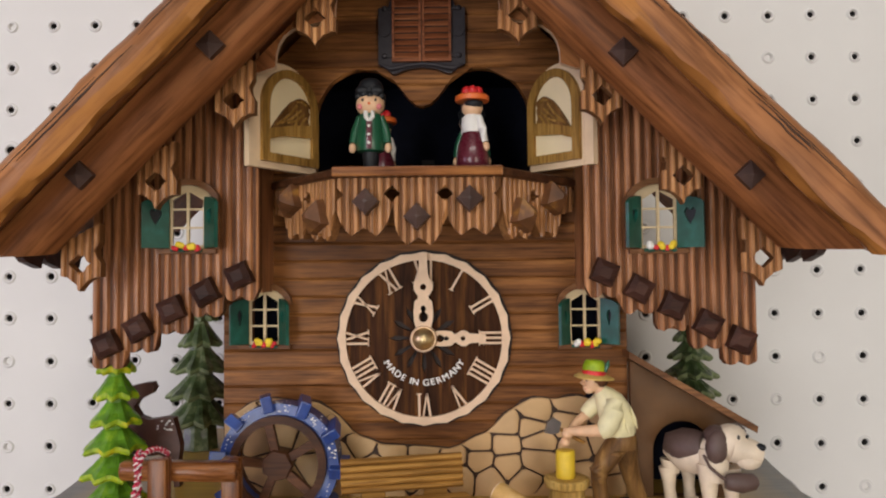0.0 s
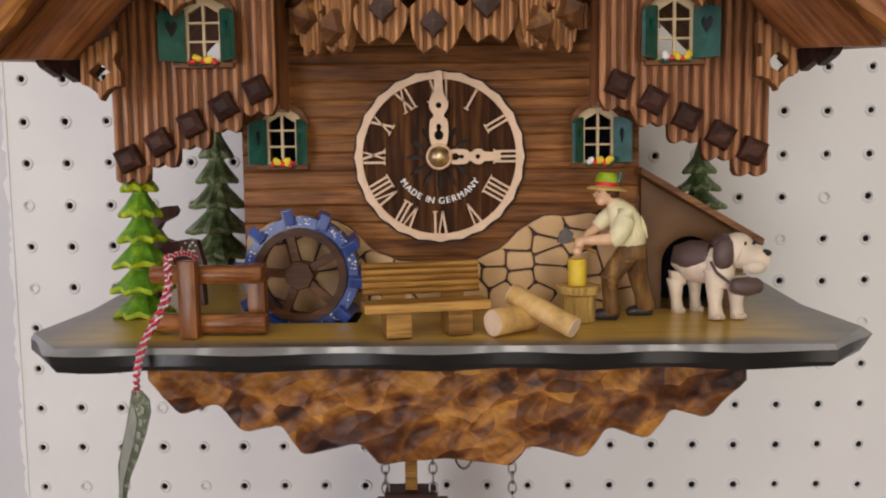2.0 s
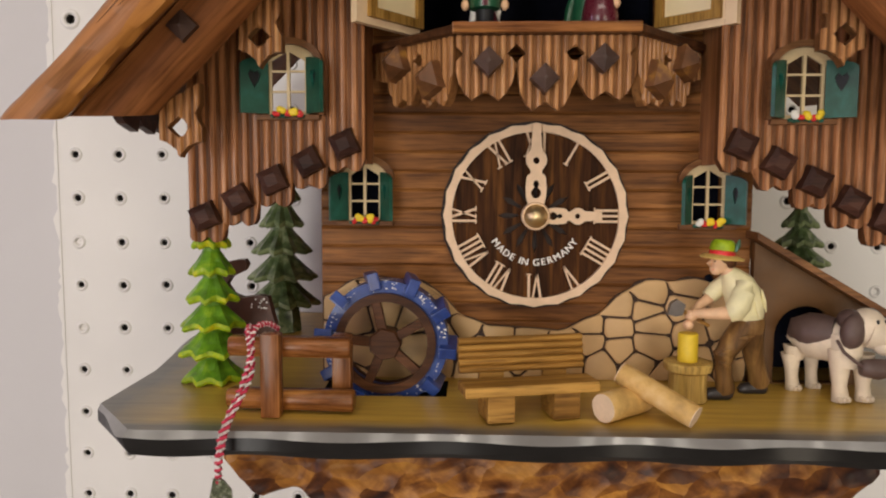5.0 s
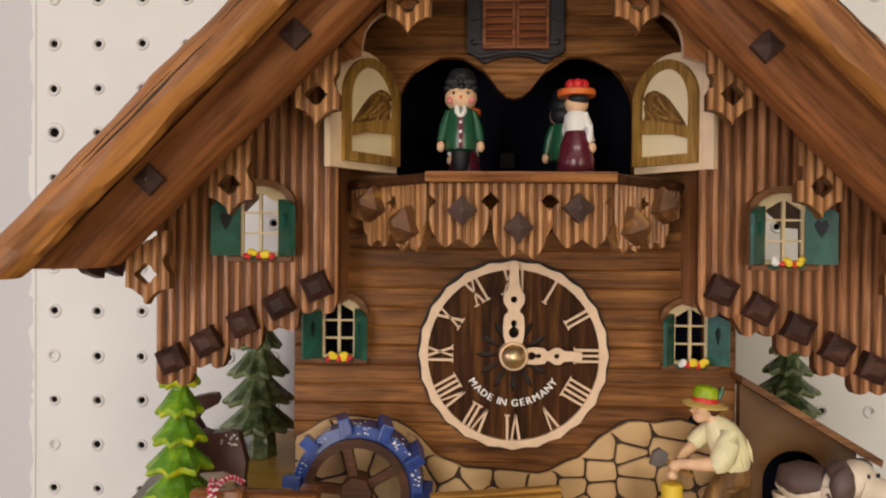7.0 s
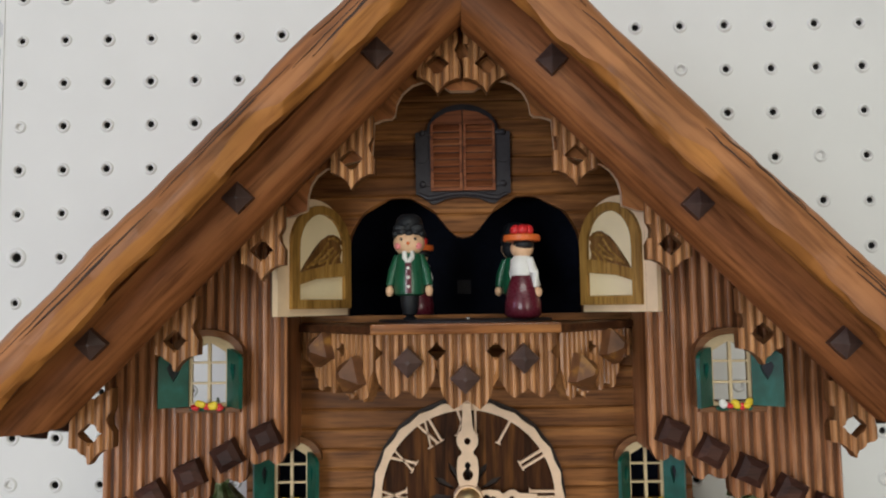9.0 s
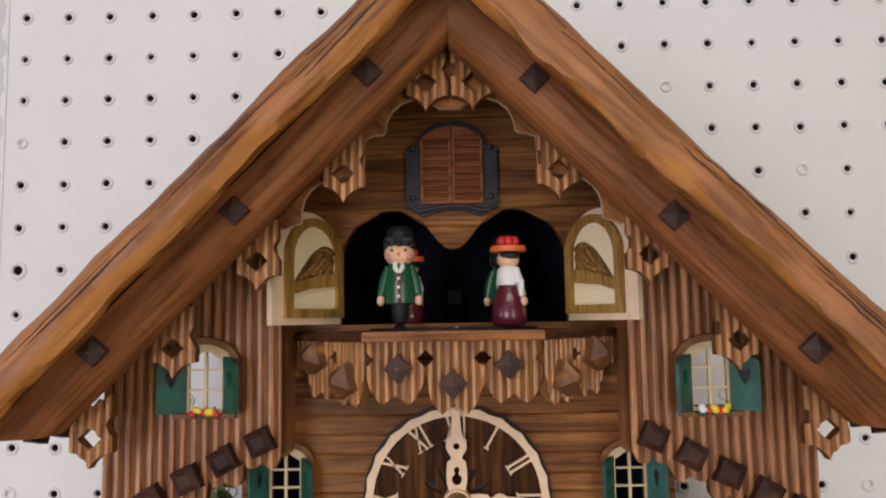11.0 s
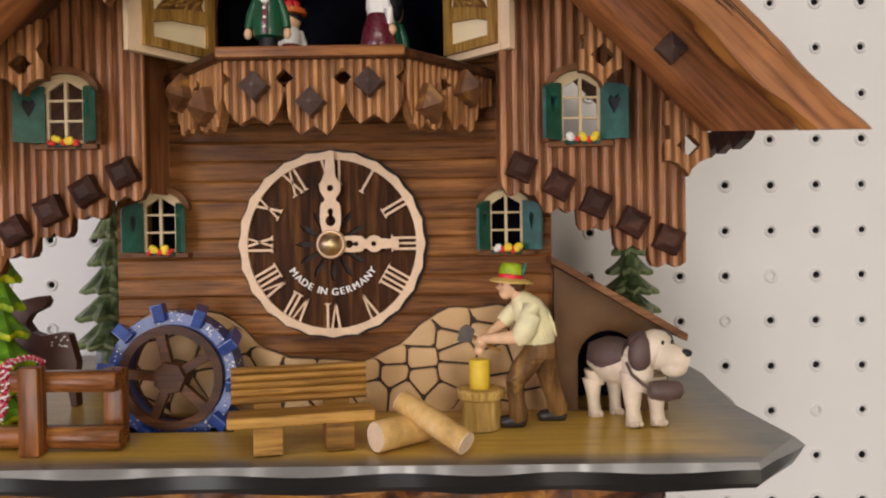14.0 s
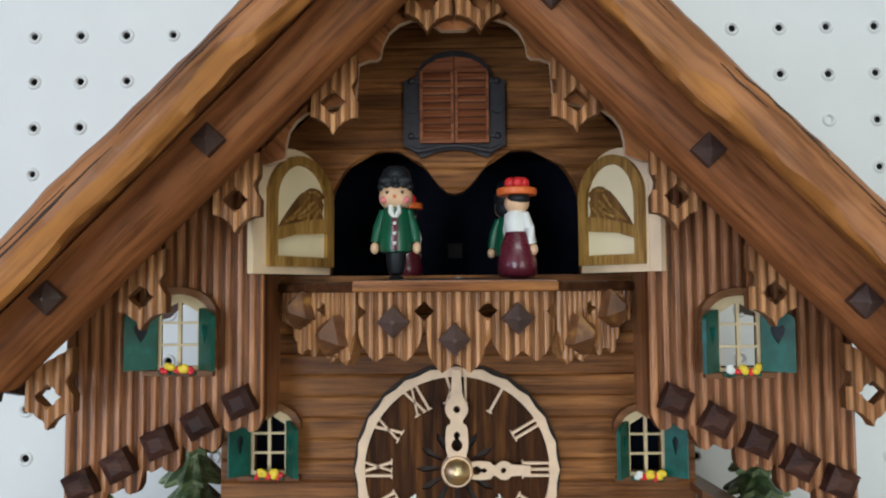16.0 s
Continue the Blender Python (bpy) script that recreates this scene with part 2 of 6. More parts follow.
M_CORD_W = paint("white_cord", (0.74, 0.66, 0.64), 0.7, 0.1)
M_FLAG = paint("grey_axe_metal", (0.085, 0.07, 0.065), 0.3, 0.35)


def burl():
    """Brown and golden flamed stain of the carved apron, gouge mark by gouge mark."""
    mat = bpy.data.materials.new("burl_stained_wood")
    nt, n, l, b = nodes_of(mat)
    vec = coords(nt, (0.62, 0.2, 1.0), 26, False)
    warp = n.new("ShaderNodeTexNoise")
    warp.inputs["Scale"].default_value, warp.inputs["Detail"].default_value = 60.0, 2.0
    l.new(vec, warp.inputs["Vector"])
    shift = n.new("ShaderNodeVectorMath")
    shift.operation = "MULTIPLY_ADD"
    shift.inputs[1].default_value = (0.010, 0.010, 0.010)
    l.new(warp.outputs["Color"], shift.inputs[0])
    l.new(vec, shift.inputs[2])
    gouge = n.new("ShaderNodeTexVoronoi")
    gouge.inputs["Scale"].default_value = 118.0
    l.new(shift.outputs[0], gouge.inputs["Vector"])
    pick = n.new("ShaderNodeSeparateColor")
    l.new(gouge.outputs["Color"], pick.inputs[0])
    flame = noise_node(nt, vec, 85.0, 4.0, 0.55, 0.9)
    tone_in = n.new("ShaderNodeMath")
    tone_in.operation = "MULTIPLY_ADD"
    tone_in.inputs[1].default_value = 0.24
    l.new(pick.outputs[0], tone_in.inputs[0])
    l.new(flame, tone_in.inputs[2])
    slope = n.new("ShaderNodeMath")
    slope.operation = "MULTIPLY_ADD"
    slope.inputs[1].default_value = 0.16
    l.new(gouge.outputs["Distance"], slope.inputs[0])
    l.new(tone_in.outputs[0], slope.inputs[2])
    stops = [(0.44, (0.028, 0.011, 0.009)), (0.58, (0.090, 0.030, 0.011)), (0.68, (0.18, 0.064, 0.016)), (0.78, (0.32, 0.130, 0.028)), (0.92, (0.50, 0.23, 0.050))]
    col = ramp(nt, slope.outputs[0], stops)
    f = noise_node(nt, coords(nt, (1, 1, 0.35), 50, False), 420.0, 3.0, 0.6)
    col = mix(nt, "MULTIPLY", 0.55, col, ramp(nt, f, [(0.35, (0.55, 0.5, 0.46)), (0.6, (1.05, 1.05, 1.05))]))
    l.new(col, b.inputs["Base Color"])
    b.inputs["Roughness"].default_value = 0.38
    b.inputs["Specular IOR Level"].default_value = 0.22
    bump(nt, b, gouge.outputs["Distance"], 0.9, 0.0025)
    return mat


def base_paint():
    """Tan board, sprayed grey towards its carved rim."""
    mat = bpy.data.materials.new("sprayed_base_board")
    nt, n, l, b = nodes_of(mat)
    vec = coords(nt, (0.08, 1, 1), 0, False)
    g = noise_node(nt, vec, 300.0, 4.0, 0.6)
    tan = ramp(nt, g, [(0.3, (0.43, 0.255, 0.043)), (0.5, (0.52, 0.318, 0.056)), (0.72, (0.60, 0.385, 0.076))])
    tc = n.new("ShaderNodeTexCoord")
    sep = n.new("ShaderNodeSeparateXYZ")
    l.new(tc.outputs["Object"], sep.inputs[0])
    ab = n.new("ShaderNodeMath")
    ab.operation = "ABSOLUTE"
    l.new(sep.outputs["X"], ab.inputs[0])
    side = n.new("ShaderNodeMapRange")
    side.inputs["From Min"].default_value, side.inputs["From Max"].default_value = 0.124, 0.157
    l.new(ab.outputs[0], side.inputs["Value"])
    front = n.new("ShaderNodeMapRange")
    front.inputs["From Min"].default_value, front.inputs["From Max"].default_value = -0.181, -0.190
    l.new(sep.outputs["Y"], front.inputs["Value"])
    mx = n.new("ShaderNodeMath")
    mx.operation = "MAXIMUM"
    l.new(side.outputs[0], mx.inputs[0])
    l.new(front.outputs[0], mx.inputs[1])
    wob = noise_node(nt, coords(nt, (1, 1, 1), 0, False), 60.0, 2.0, 0.5)
    ad = n.new("ShaderNodeMath")
    ad.operation = "MULTIPLY_ADD"
    l.new(wob, ad.inputs[0])
    ad.inputs[1].default_value = 0.5
    ad.inputs[2].default_value = -0.25
    sm = n.new("ShaderNodeMath")
    sm.operation = "ADD"
    sm.use_clamp = True
    l.new(mx.outputs[0], sm.inputs[0])
    l.new(ad.outputs[0], sm.inputs[1])
    grey = ramp(nt, g, [(0.3, (0.085, 0.076, 0.070)), (0.7, (0.15, 0.135, 0.12))])
    l.new(mix(nt, "MIX", sm.outputs[0], tan, grey), b.inputs["Base Color"])
    b.inputs["Roughness"].default_value = 0.36
    b.inputs["Coat Weight"].default_value = 0.3
    b.inputs["Coat Roughness"].default_value = 0.22
    bump(nt, b, g, 0.15, 0.0003)
    return mat


M_BURL = burl()
M_BASE = base_paint()
M_RIM = paint("black_carved_rim", (0.012, 0.011, 0.011), 0.34, 0.4, 60.0, 0.06, spec=0.45)
# Chamfer of the black rim: its pale reflection is put into the grey colour.
M_CHAMFER_SHINE = paint("chamfer_shine_grey", (0.24, 0.235, 0.23), 0.20, 0.35, 20.0, 0.02, spec=1.0)


# ---------- building helpers ----------
# The clock is laid out in units of 1.025 mm, z counted from the dial's middle; the wall in plain millimetres.
MM = 0.001025
X_OFF, Y_OFF, HUB_Z = -0.0006, 0.0105, 1.5


def place(x, y, z):
    """Where a point of the clock's layout lies in the room."""
    return Vector((x * MM + X_OFF, y * MM + Y_OFF, HUB_Z + z * MM))


def link(name, bm, mats, parent, label="", smooth=False, unit=MM):
    bmesh.ops.recalc_face_normals(bm, faces=bm.faces)
    bm.transform(Matrix.Diagonal((unit, unit, unit, 1)))
    me = bpy.data.meshes.new(name)
    bm.to_mesh(me)
    bm.free()
    for m in (mats if isinstance(mats, (list, tuple)) else [mats]):
        me.materials.append(m)
    if smooth:
        me.polygons.foreach_set("use_smooth", [True] * len(me.polygons))
        me.set_sharp_from_angle(angle=radians(40))
    ob = new(name, me)
    if parent is not None:
        ob.parent = parent
    if label:
        ob["label"] = label
    return ob


def part(name, bm, mats, parent, label="", smooth=False):
    return link(name, bm, mats, parent, label, smooth)


def thing(name, x, y, z, label, category, group="", turn=0.0):
    ob = new(name)
    ob.empty_display_size = 0.01
    ob.matrix_world = pose(*place(x, y, z), 0, 0, turn)
    return tagged(ob, label, category, group)


def ground(y):
    """Height of the base board's top, which rises a little to the back."""
    return -69.5 + 0.05 * (y + 190)


def box(bm, x0, x1, y0, y1, z0, z1, mi=0, bev=0.0, m=None):
    v = [bm.verts.new(p) for p in ((x0, y0, z0), (x1, y0, z0), (x1, y1, z0), (x0, y1, z0), (x0, y0, z1), (x1, y0, z1), (x1, y1, z1), (x0, y1, z1))]
    fs = [bm.faces.new([v[i] for i in q]) for q in ((0, 1, 5, 4), (1, 2, 6, 5), (2, 3, 7, 6), (3, 0, 4, 7), (4, 5, 6, 7), (3, 2, 1, 0))]
    for f in fs:
        f.material_index = mi
    if bev:
        es = list({e for f in fs for e in f.edges})
        r = bmesh.ops.bevel(bm, geom=es, offset=bev, segments=2, affect="EDGES", profile=0.6)
        for f in r["faces"]:
            f.material_index = mi
        v = list({w for f in r["faces"] for w in f.verts} | {w for w in v if w.is_valid})
    if m is not None:
        bmesh.ops.transform(bm, matrix=m, verts=v)
    return v


def loft(bm, rings, mi=0, caps=True, closed=True):
    rows = [[bm.verts.new(p) for p in r] for r in rings]
    n = len(rows[0])
    for a, b in zip(rows, rows[1:]):
        for i in range(n if closed else n - 1):
            j = (i + 1) % n
            f = bm.faces.new((a[i], a[j], b[j], b[i]))
            f.material_index = mi
    if caps:
        for r in (rows[0], rows[-1]):
            f = bm.faces.new(r)
            f.material_index = mi
    return rows


def tube(bm, pts, radii, n=10, mi=0):
    """A round bar through points, with its own radius at each."""
    pts = [Vector(p) for p in pts]
    rings = []
    for i, p in enumerate(pts):
        d = (pts[min(i + 1, len(pts) - 1)] - pts[max(i - 1, 0)]).normalized()
        a = d.cross(Vector((0.13, 0.31, 0.94))).normalized()
        c = d.cross(a)
        r = radii[i] if isinstance(radii, (list, tuple)) else radii
        rings.append([p + (a * math.cos(2 * math.pi * k / n) + c * math.sin(2 * math.pi * k / n)) * r for k in range(n)])
    loft(bm, rings, mi)


def ball(bm, c, r, mi=0, m=None, n=12):
    """An ellipsoid with radii r."""
    t = Matrix.Translation(c) @ (m or Matrix()) @ Matrix.Diagonal((*r, 1))
    res = bmesh.ops.create_uvsphere(bm, u_segments=n, v_segments=max(6, n * 2 // 3), radius=1.0, matrix=t)
    for f in {f for v in res["verts"] for f in v.link_faces}:
        f.material_index = mi


def lathe(bm, prof, c=(0, 0, 0), n=16, mi=0, m=None, lobes=0, depth=0.0):
    """Turned about z: prof holds (radius, z)."""
    t = Matrix.Translation(c) @ (m or Matrix())
    rings = []
    for r, z in prof:
        ring = []
        for k in range(n):
            a = 2 * math.pi * k / n
            q = r * (1 + depth * math.cos(lobes * a))
            ring.append(t @ Vector((q * math.cos(a), q * math.sin(a), z)))
        rings.append(ring)
    return loft(bm, rings, mi)


def plate(bm, outer, holes, y0, y1, mi=0, edge=None):
    """A board in the x-z plane, front at y0 and back at y1, with holes through it."""
    front, back = [], []
    for loop in (outer, *holes):
        a = [bm.verts.new((x, y0, z)) for x, z in loop]
        c = [bm.verts.new((x, y1, z)) for x, z in loop]
        front.append(a)
        back.append(c)
        for i in range(len(a)):
            j = (i + 1) % len(a)
            f = bm.faces.new((a[i], a[j], c[j], c[i]))
            f.material_index = mi if edge is None else edge
    for side in (front, back):
        es = [bm.edges.get((lp[i], lp[(i + 1) % len(lp)])) for lp in side for i in range(len(lp))]
        r = bmesh.ops.triangle_fill(bm, use_beauty=True, use_dissolve=False, edges=es)
        for g in r["geom"]:
            if isinstance(g, bmesh.types.BMFace):
                g.material_index = mi


def spans(loops, x):
    """Inside stretches of a figure along the line of that x."""
    cuts = []
    for lp in loops:
        for (xa, za), (xb, zb) in zip(lp, lp[1:] + lp[:1]):
            if (xa <= x) != (xb <= x):
                cuts.append(za + (x - xa) / (xb - xa) * (zb - za))
    cuts.sort()
    return list(zip(cuts[::2], cuts[1::2]))


def even(rows):
    """Split runs where a neighbour has a gap, so that all rows hold as many runs."""
    most = max(rows, key=len)
    if all(len(r) == len(most) for r in rows):
        return rows
    cuts = [(a[1] + b[0]) / 2 for a, b in zip(most, most[1:])]
    out = []
    for r in rows:
        r = list(r)
        for g in cuts:
            r = [q for lo, hi in r for q in (((lo, g), (g, hi)) if lo < g < hi and len(r) < len(most) else ((lo, hi),))]
        out.append(r)
    if all(len(r) == len(most) for r in out):
        return out
    return [rows[len(rows) // 2]] * len(rows)


def ridges(outer, holes, y, pitch, high, mat, parent, m=None, share=0.70):
    """Half-round vertical ridges, each a piece, on a board whose front is at y, cut to its outline."""
    loops = [outer, *holes]
    lo, hi = min(p[0] for p in outer), max(p[0] for p in outer)
    x = lo
    while x < hi - 0.2:
        xa, xb = max(x, lo) + 1e-3, min(x + pitch * share, hi) - 1e-3
        x += pitch
        if xb - xa < 0.4:
            continue
        xs = [xa + (xb - xa) * f for f in (0.001, 0.2, 0.5, 0.8, 0.999)]
        prof = [0.0, 0.80, 1.0, 0.80, 0.0]
        rows = [spans(loops, q) for q in xs]
        rows = even(rows)
        for k in range(len(rows[0])):
            if rows[2][k][1] - rows[2][k][0] < 0.3:
                continue
            bm = bmesh.new()
            ends = [[bm.verts.new((q, y - high * h, r[k][e])) for q, h, r in zip(xs, prof, rows)] for e in (0, 1)]
            for i in range(4):
                bm.faces.new((ends[0][i], ends[0][i + 1], ends[1][i + 1], ends[1][i]))
            for e in ends:
                bm.faces.new((*e, bm.verts.new((e[4].co.x, y + 0.2, e[4].co.z)), bm.verts.new((e[0].co.x, y + 0.2, e[0].co.z))))
            if m is not None:
                bm.transform(m)
            part("ridge", bm, mat, parent, "", True)


def arc(cx, cz, r, a0, a1, n=10, rz=None):
    rz = r if rz is None else rz
    return [(cx + r * math.cos(radians(a0 + (a1 - a0) * i / n)), cz + rz * math.sin(radians(a0 + (a1 - a0) * i / n))) for i in range(n + 1)]


def mirror(poly):
    return [(-x, z) for x, z in reversed(poly)]


def diamond(x, z, r):
    return [(x, z - r), (x + r, z), (x, z + r), (x - r, z)]


def stud(bm, half, rise, tip, m, mi=0, flat=0.16):
    """A square block with a pyramid top, facing -y before m."""
    b = [(-half, 0, -half), (half, 0, -half), (half, 0, half), (-half, 0, half)]
    e = half * 0.93
    c = [(-e, -rise, -e), (e, -rise, -e), (e, -rise, e), (-e, -rise, e)]
    q = half * flat
    t = [(-q, -rise - tip, -q), (q, -rise - tip, -q), (q, -rise - tip, q), (-q, -rise - tip, q)]
    loft(bm, [[m @ Vector(p) for p in r] for r in (b, c, t)], mi)


# ---------- the place: pegboard wall and the room round it ----------
def setting(name, bm, mat, label, category, smooth=False):
    ob = link(name, bm, mat, None, "", smooth, 0.001)
    ob.location = (0, 0, HUB_Z)
    return tagged(ob, label, category, "", "structure")


def pegboard():
    pitch, x0, z0 = 25.4, 201.3, -22.3
    bm = bmesh.new()
    rnd = random.Random(4)
    cols, rows = range(-18, 9), range(-18, 15)
    grid = {}

    def corner(i, j):
        if (i, j) not in grid:
            x = x0 + (i - 0.5) * pitch
            if i == cols[0]:
                x = -267.0
            grid[i, j] = bm.verts.new((x, 0, z0 + (j - 0.5) * pitch))
        return grid[i, j]

    n = 12
    for i in cols:
        for j in rows:
            cx, cz = x0 + i * pitch + rnd.uniform(-0.3, 0.3), z0 + j * pitch + rnd.uniform(-0.3, 0.3)
            clogged = rnd.random() < 0.07
            big = (i, j) == (-18, 5)
            k = 1.45 if big else rnd.uniform(0.9, 1.08)
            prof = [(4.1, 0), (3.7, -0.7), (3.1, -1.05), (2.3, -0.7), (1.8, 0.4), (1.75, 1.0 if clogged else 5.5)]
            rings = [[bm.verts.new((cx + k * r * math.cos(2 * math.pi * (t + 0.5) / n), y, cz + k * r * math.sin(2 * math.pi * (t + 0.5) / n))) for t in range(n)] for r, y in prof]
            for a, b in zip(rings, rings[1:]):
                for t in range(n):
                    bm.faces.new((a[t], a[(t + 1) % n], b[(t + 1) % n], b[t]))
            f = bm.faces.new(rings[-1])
            # open holes end in a dark cap and wall, painted as their shade
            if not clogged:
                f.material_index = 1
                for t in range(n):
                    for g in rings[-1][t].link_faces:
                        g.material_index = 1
            q = [corner(i, j), corner(i + 1, j), corner(i + 1, j + 1), corner(i, j + 1)]
            o = rings[0]
            # four quarters from the cell's corners to the rim
            order = [7, 10, 1, 4]
            for s in range(4):
                a, b = order[s], order[(s + 1) % 4]
                run = [o[(a + u) % n] for u in range(((b - a) % n) + 1)]
                bm.faces.new((q[s], q[(s + 1) % 4], *reversed(run)))
    ob = setting("wall_pegboard", bm, [M_PEG, M_HOLE_SHADE], "white painted pegboard wall with raised rims round its holes", "pegboard", True)
    return ob


def board_edge():
    """The torn, painted-over strip where the pegboard meets the plain panel."""
    bm = bmesh.new()
    rnd = random.Random(9)
    left = []
    z = -480.0
    while z < 345:
        left.append((-267.2 - rnd.uniform(0.0, 3.6), z))
        z += rnd.uniform(2.0, 7.0)
    outer = [(-266.5, -480.0)] + [(-266.5, 345.0)] + left[::-1]
    plate(bm, outer, [], -0.6, 3.0)
    setting("trim", bm, M_PEG, "ragged painted edge of the pegboard", "trim")
    bm = bmesh.new()
    box(bm, -1900, -268.5, 2.0, 12.0, -480, 345)
    setting("wall_plain", bm, M_PLAIN, "plain white painted wall panel beside the pegboard", "wall")


def room():
    for name, dims, mat, label in (
        ("wall_back", (-1950, 1950, 14, 40, -1500, 1200), M_ROOM, "white painted wall behind the pegboard"),
        ("wall_left", (-1990, -1950, -3200, 40, -1500, 1200), M_ROOM, "plain white side wall"),
        ("wall_right", (1950, 1990, -3200, 40, -1500, 1200), M_ROOM, "plain white side wall"),
        ("wall_front", (-1990, 1990, -3240, -3200, -1500, 1200), M_ROOM, "plain white far wall"),
        ("floor", (-1990, 1990, -3240, 40, -1540, -1500), M_FLOOR, "grey smooth shop floor"),
        ("ceiling", (-1990, 1990, -3240, 40, 1200, 1240), M_ROOM, "plain white ceiling"),
    ):
        bm = bmesh.new()
        box(bm, *dims)
        setting(name, bm, mat, label, name.split("_")[0])


pegboard()
board_edge()
room()

# ---------- the clock's case ----------
CLOCK = thing("cuckoo_clock", 0, 0, 0, "carved brown wooden chalet cuckoo clock hung on the pegboard", "cuckoo clock")

CAVITY_HALF = [(0.0, 99.4), (3.0, 100.1), (6.2, 103.0), (9.2, 106.8), (12.6, 111.2), (15.6, 113.5), (18.8, 114.9), (22.0, 115.7), (25.4, 115.9), (29.0, 115.5), (32.4, 114.5), (35.6, 112.9), (38.6, 110.8), (41.0, 108.2), (43.0, 105.2), (44.6, 101.8), (45.7, 98.2), (46.2, 94.0), (46.3, 69)]
CAVITY = CAVITY_HALF[::-1] + [(-x, z) for x, z in CAVITY_HALF[1:]]
LOWER_WINDOWS = [(-68.0, 0.6), (68.0, 0.0)]


def house():
    # backing wall with its real openings
    outer = [(-86, -66), (86, -66), (86, 97), (0, 183), (-86, 97)]
    holes = [CAVITY] + [[(x - 6.4, z - 2.6), (x + 6.4, z - 2.6), (x + 6.4, z + 15), *arc(x, z + 15, 6.4, 0, 180, 8)] for x, z in LOWER_WINDOWS]
    bm = bmesh.new()
    plate(bm, outer, holes, -125.0, -121.0)
    wall = part("house_wall", bm, M_PLANK, CLOCK, "brown stained plank front wall")
    bm = bmesh.new()
    for s in (-1, 1):
        box(bm, min(s * 82, s * 86), max(s * 82, s * 86), -121, -12, -66, 90)
    box(bm, -82, 82, -16, -12, -66, 90)
    part("side_wall", bm, M_PLANK, CLOCK, "plain stained side walls")
    # planks: strips with softened edges, cut round the openings
    turned = [[(z, x) for x, z in lp] for lp in ([(-85.9, -66), (85.9, -66), (85.9, 97), (0, 182.8), (-85.9, 97)], *holes)]
    z, k, rnd = -66.0, 0, random.Random(2)
    while z < 178:
        tall = 7.6
        za, zb = z + 0.02, min(z + tall - 0.02, 180)
        z += tall
        mid = -126.8 - rnd.uniform(0, 0.15)
        zs = [za, za + 0.45] + [za + 0.45 + (zb - za - 0.9) * i / 24 for i in range(1, 24)] + [zb - 0.45, zb]
        ys = [-126.35, -126.7] + [mid] * 23 + [-126.7, -126.35]
        rows = [spans(turned, q) for q in zs]
        # a plank is cut into pieces where an opening begins or ends
        first = 0
        while first < len(rows):
            last = first
            while last + 1 < len(rows) and len(rows[last + 1]) == len(rows[first]):
                last += 1
            group = list(zip(zs[first:last + 1], ys[first:last + 1], rows[first:last + 1]))
            if last + 1 < len(rows):
                group.append((zs[last + 1], ys[last + 1], rows[last]))
            for c in range(len(rows[first]) if len(group) > 1 else 0):
                bm = bmesh.new()
                a = [bm.verts.new((r[c][0], y, q)) for q, y, r in group]
                b = [bm.verts.new((r[c][1], y, q)) for q, y, r in group]
                for i in range(len(group) - 1):
                    bm.faces.new((a[i], b[i], b[i + 1], a[i + 1]))
                for e in (a, b):
                    w = [bm.verts.new((e[-1].co.x, -124.5, e[-1].co.z)), bm.verts.new((e[0].co.x, -124.5, e[0].co.z))]
                    bm.faces.new((*e, *w))
                part("plank", bm, M_PLANK, wall)
            first = last + 1
    # black sheets behind the dancers' opening and the lower windows: shade put into colour
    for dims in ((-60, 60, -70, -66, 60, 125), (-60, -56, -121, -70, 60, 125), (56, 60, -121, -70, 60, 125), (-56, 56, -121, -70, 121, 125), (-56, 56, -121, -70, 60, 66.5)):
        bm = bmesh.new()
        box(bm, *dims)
        part("stage_lining", bm, M_CAVITY_SHADE, CLOCK, "black inside of the dancers' stage, coloured as deep shade")
    bm = bmesh.new()
    box(bm, -3.2, 3.2, -70.8, -70.0, 78, 84.5)
    part("inner_plate", bm, M_IRON, CLOCK, "small grey metal plate inside")
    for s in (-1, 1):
        # added black sheet in place of the unlit room behind the window
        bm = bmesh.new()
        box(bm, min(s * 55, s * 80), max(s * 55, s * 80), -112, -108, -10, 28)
        part("window_lining", bm, M_CAVITY_SHADE, CLOCK, "black sheet standing for the dark behind the lower window")


def top_line(x):
    pts = [(-90, -34.5), (-85.4, -33.6), (-80, -31.4), (-75.6, -27.4), (-70, -25.6), (-64, -24.8), (-58, -25.6), (-55, -26.2), (-50, -25.6), (-44, -26.8), (-40.2, -29.6), (-37, -31.8), (-32, -37.0), (-30, -40.2), (-24, -42.0), (-18, -44.6), (0, -45.5), (10, -46.4),
           (14.4, -45.4), (20, -41.8), (28.4, -38.8), (30.5, -34.6), (34.3, -31.2), (37.6, -30.0), (41, -26.6), (46.3, -25.0), (52, -25.6), (55.6, -27.6), (57.4, -25.4), (62, -24.2), (67, -24.8), (71, -27.0), (78, -26.4), (90, -28)]
    for (xa, za), (xb, zb) in zip(pts, pts[1:]):
        if xa <= x <= xb:
            return za + (x - xa) / (xb - xa) * (zb - za)
    return -46.0


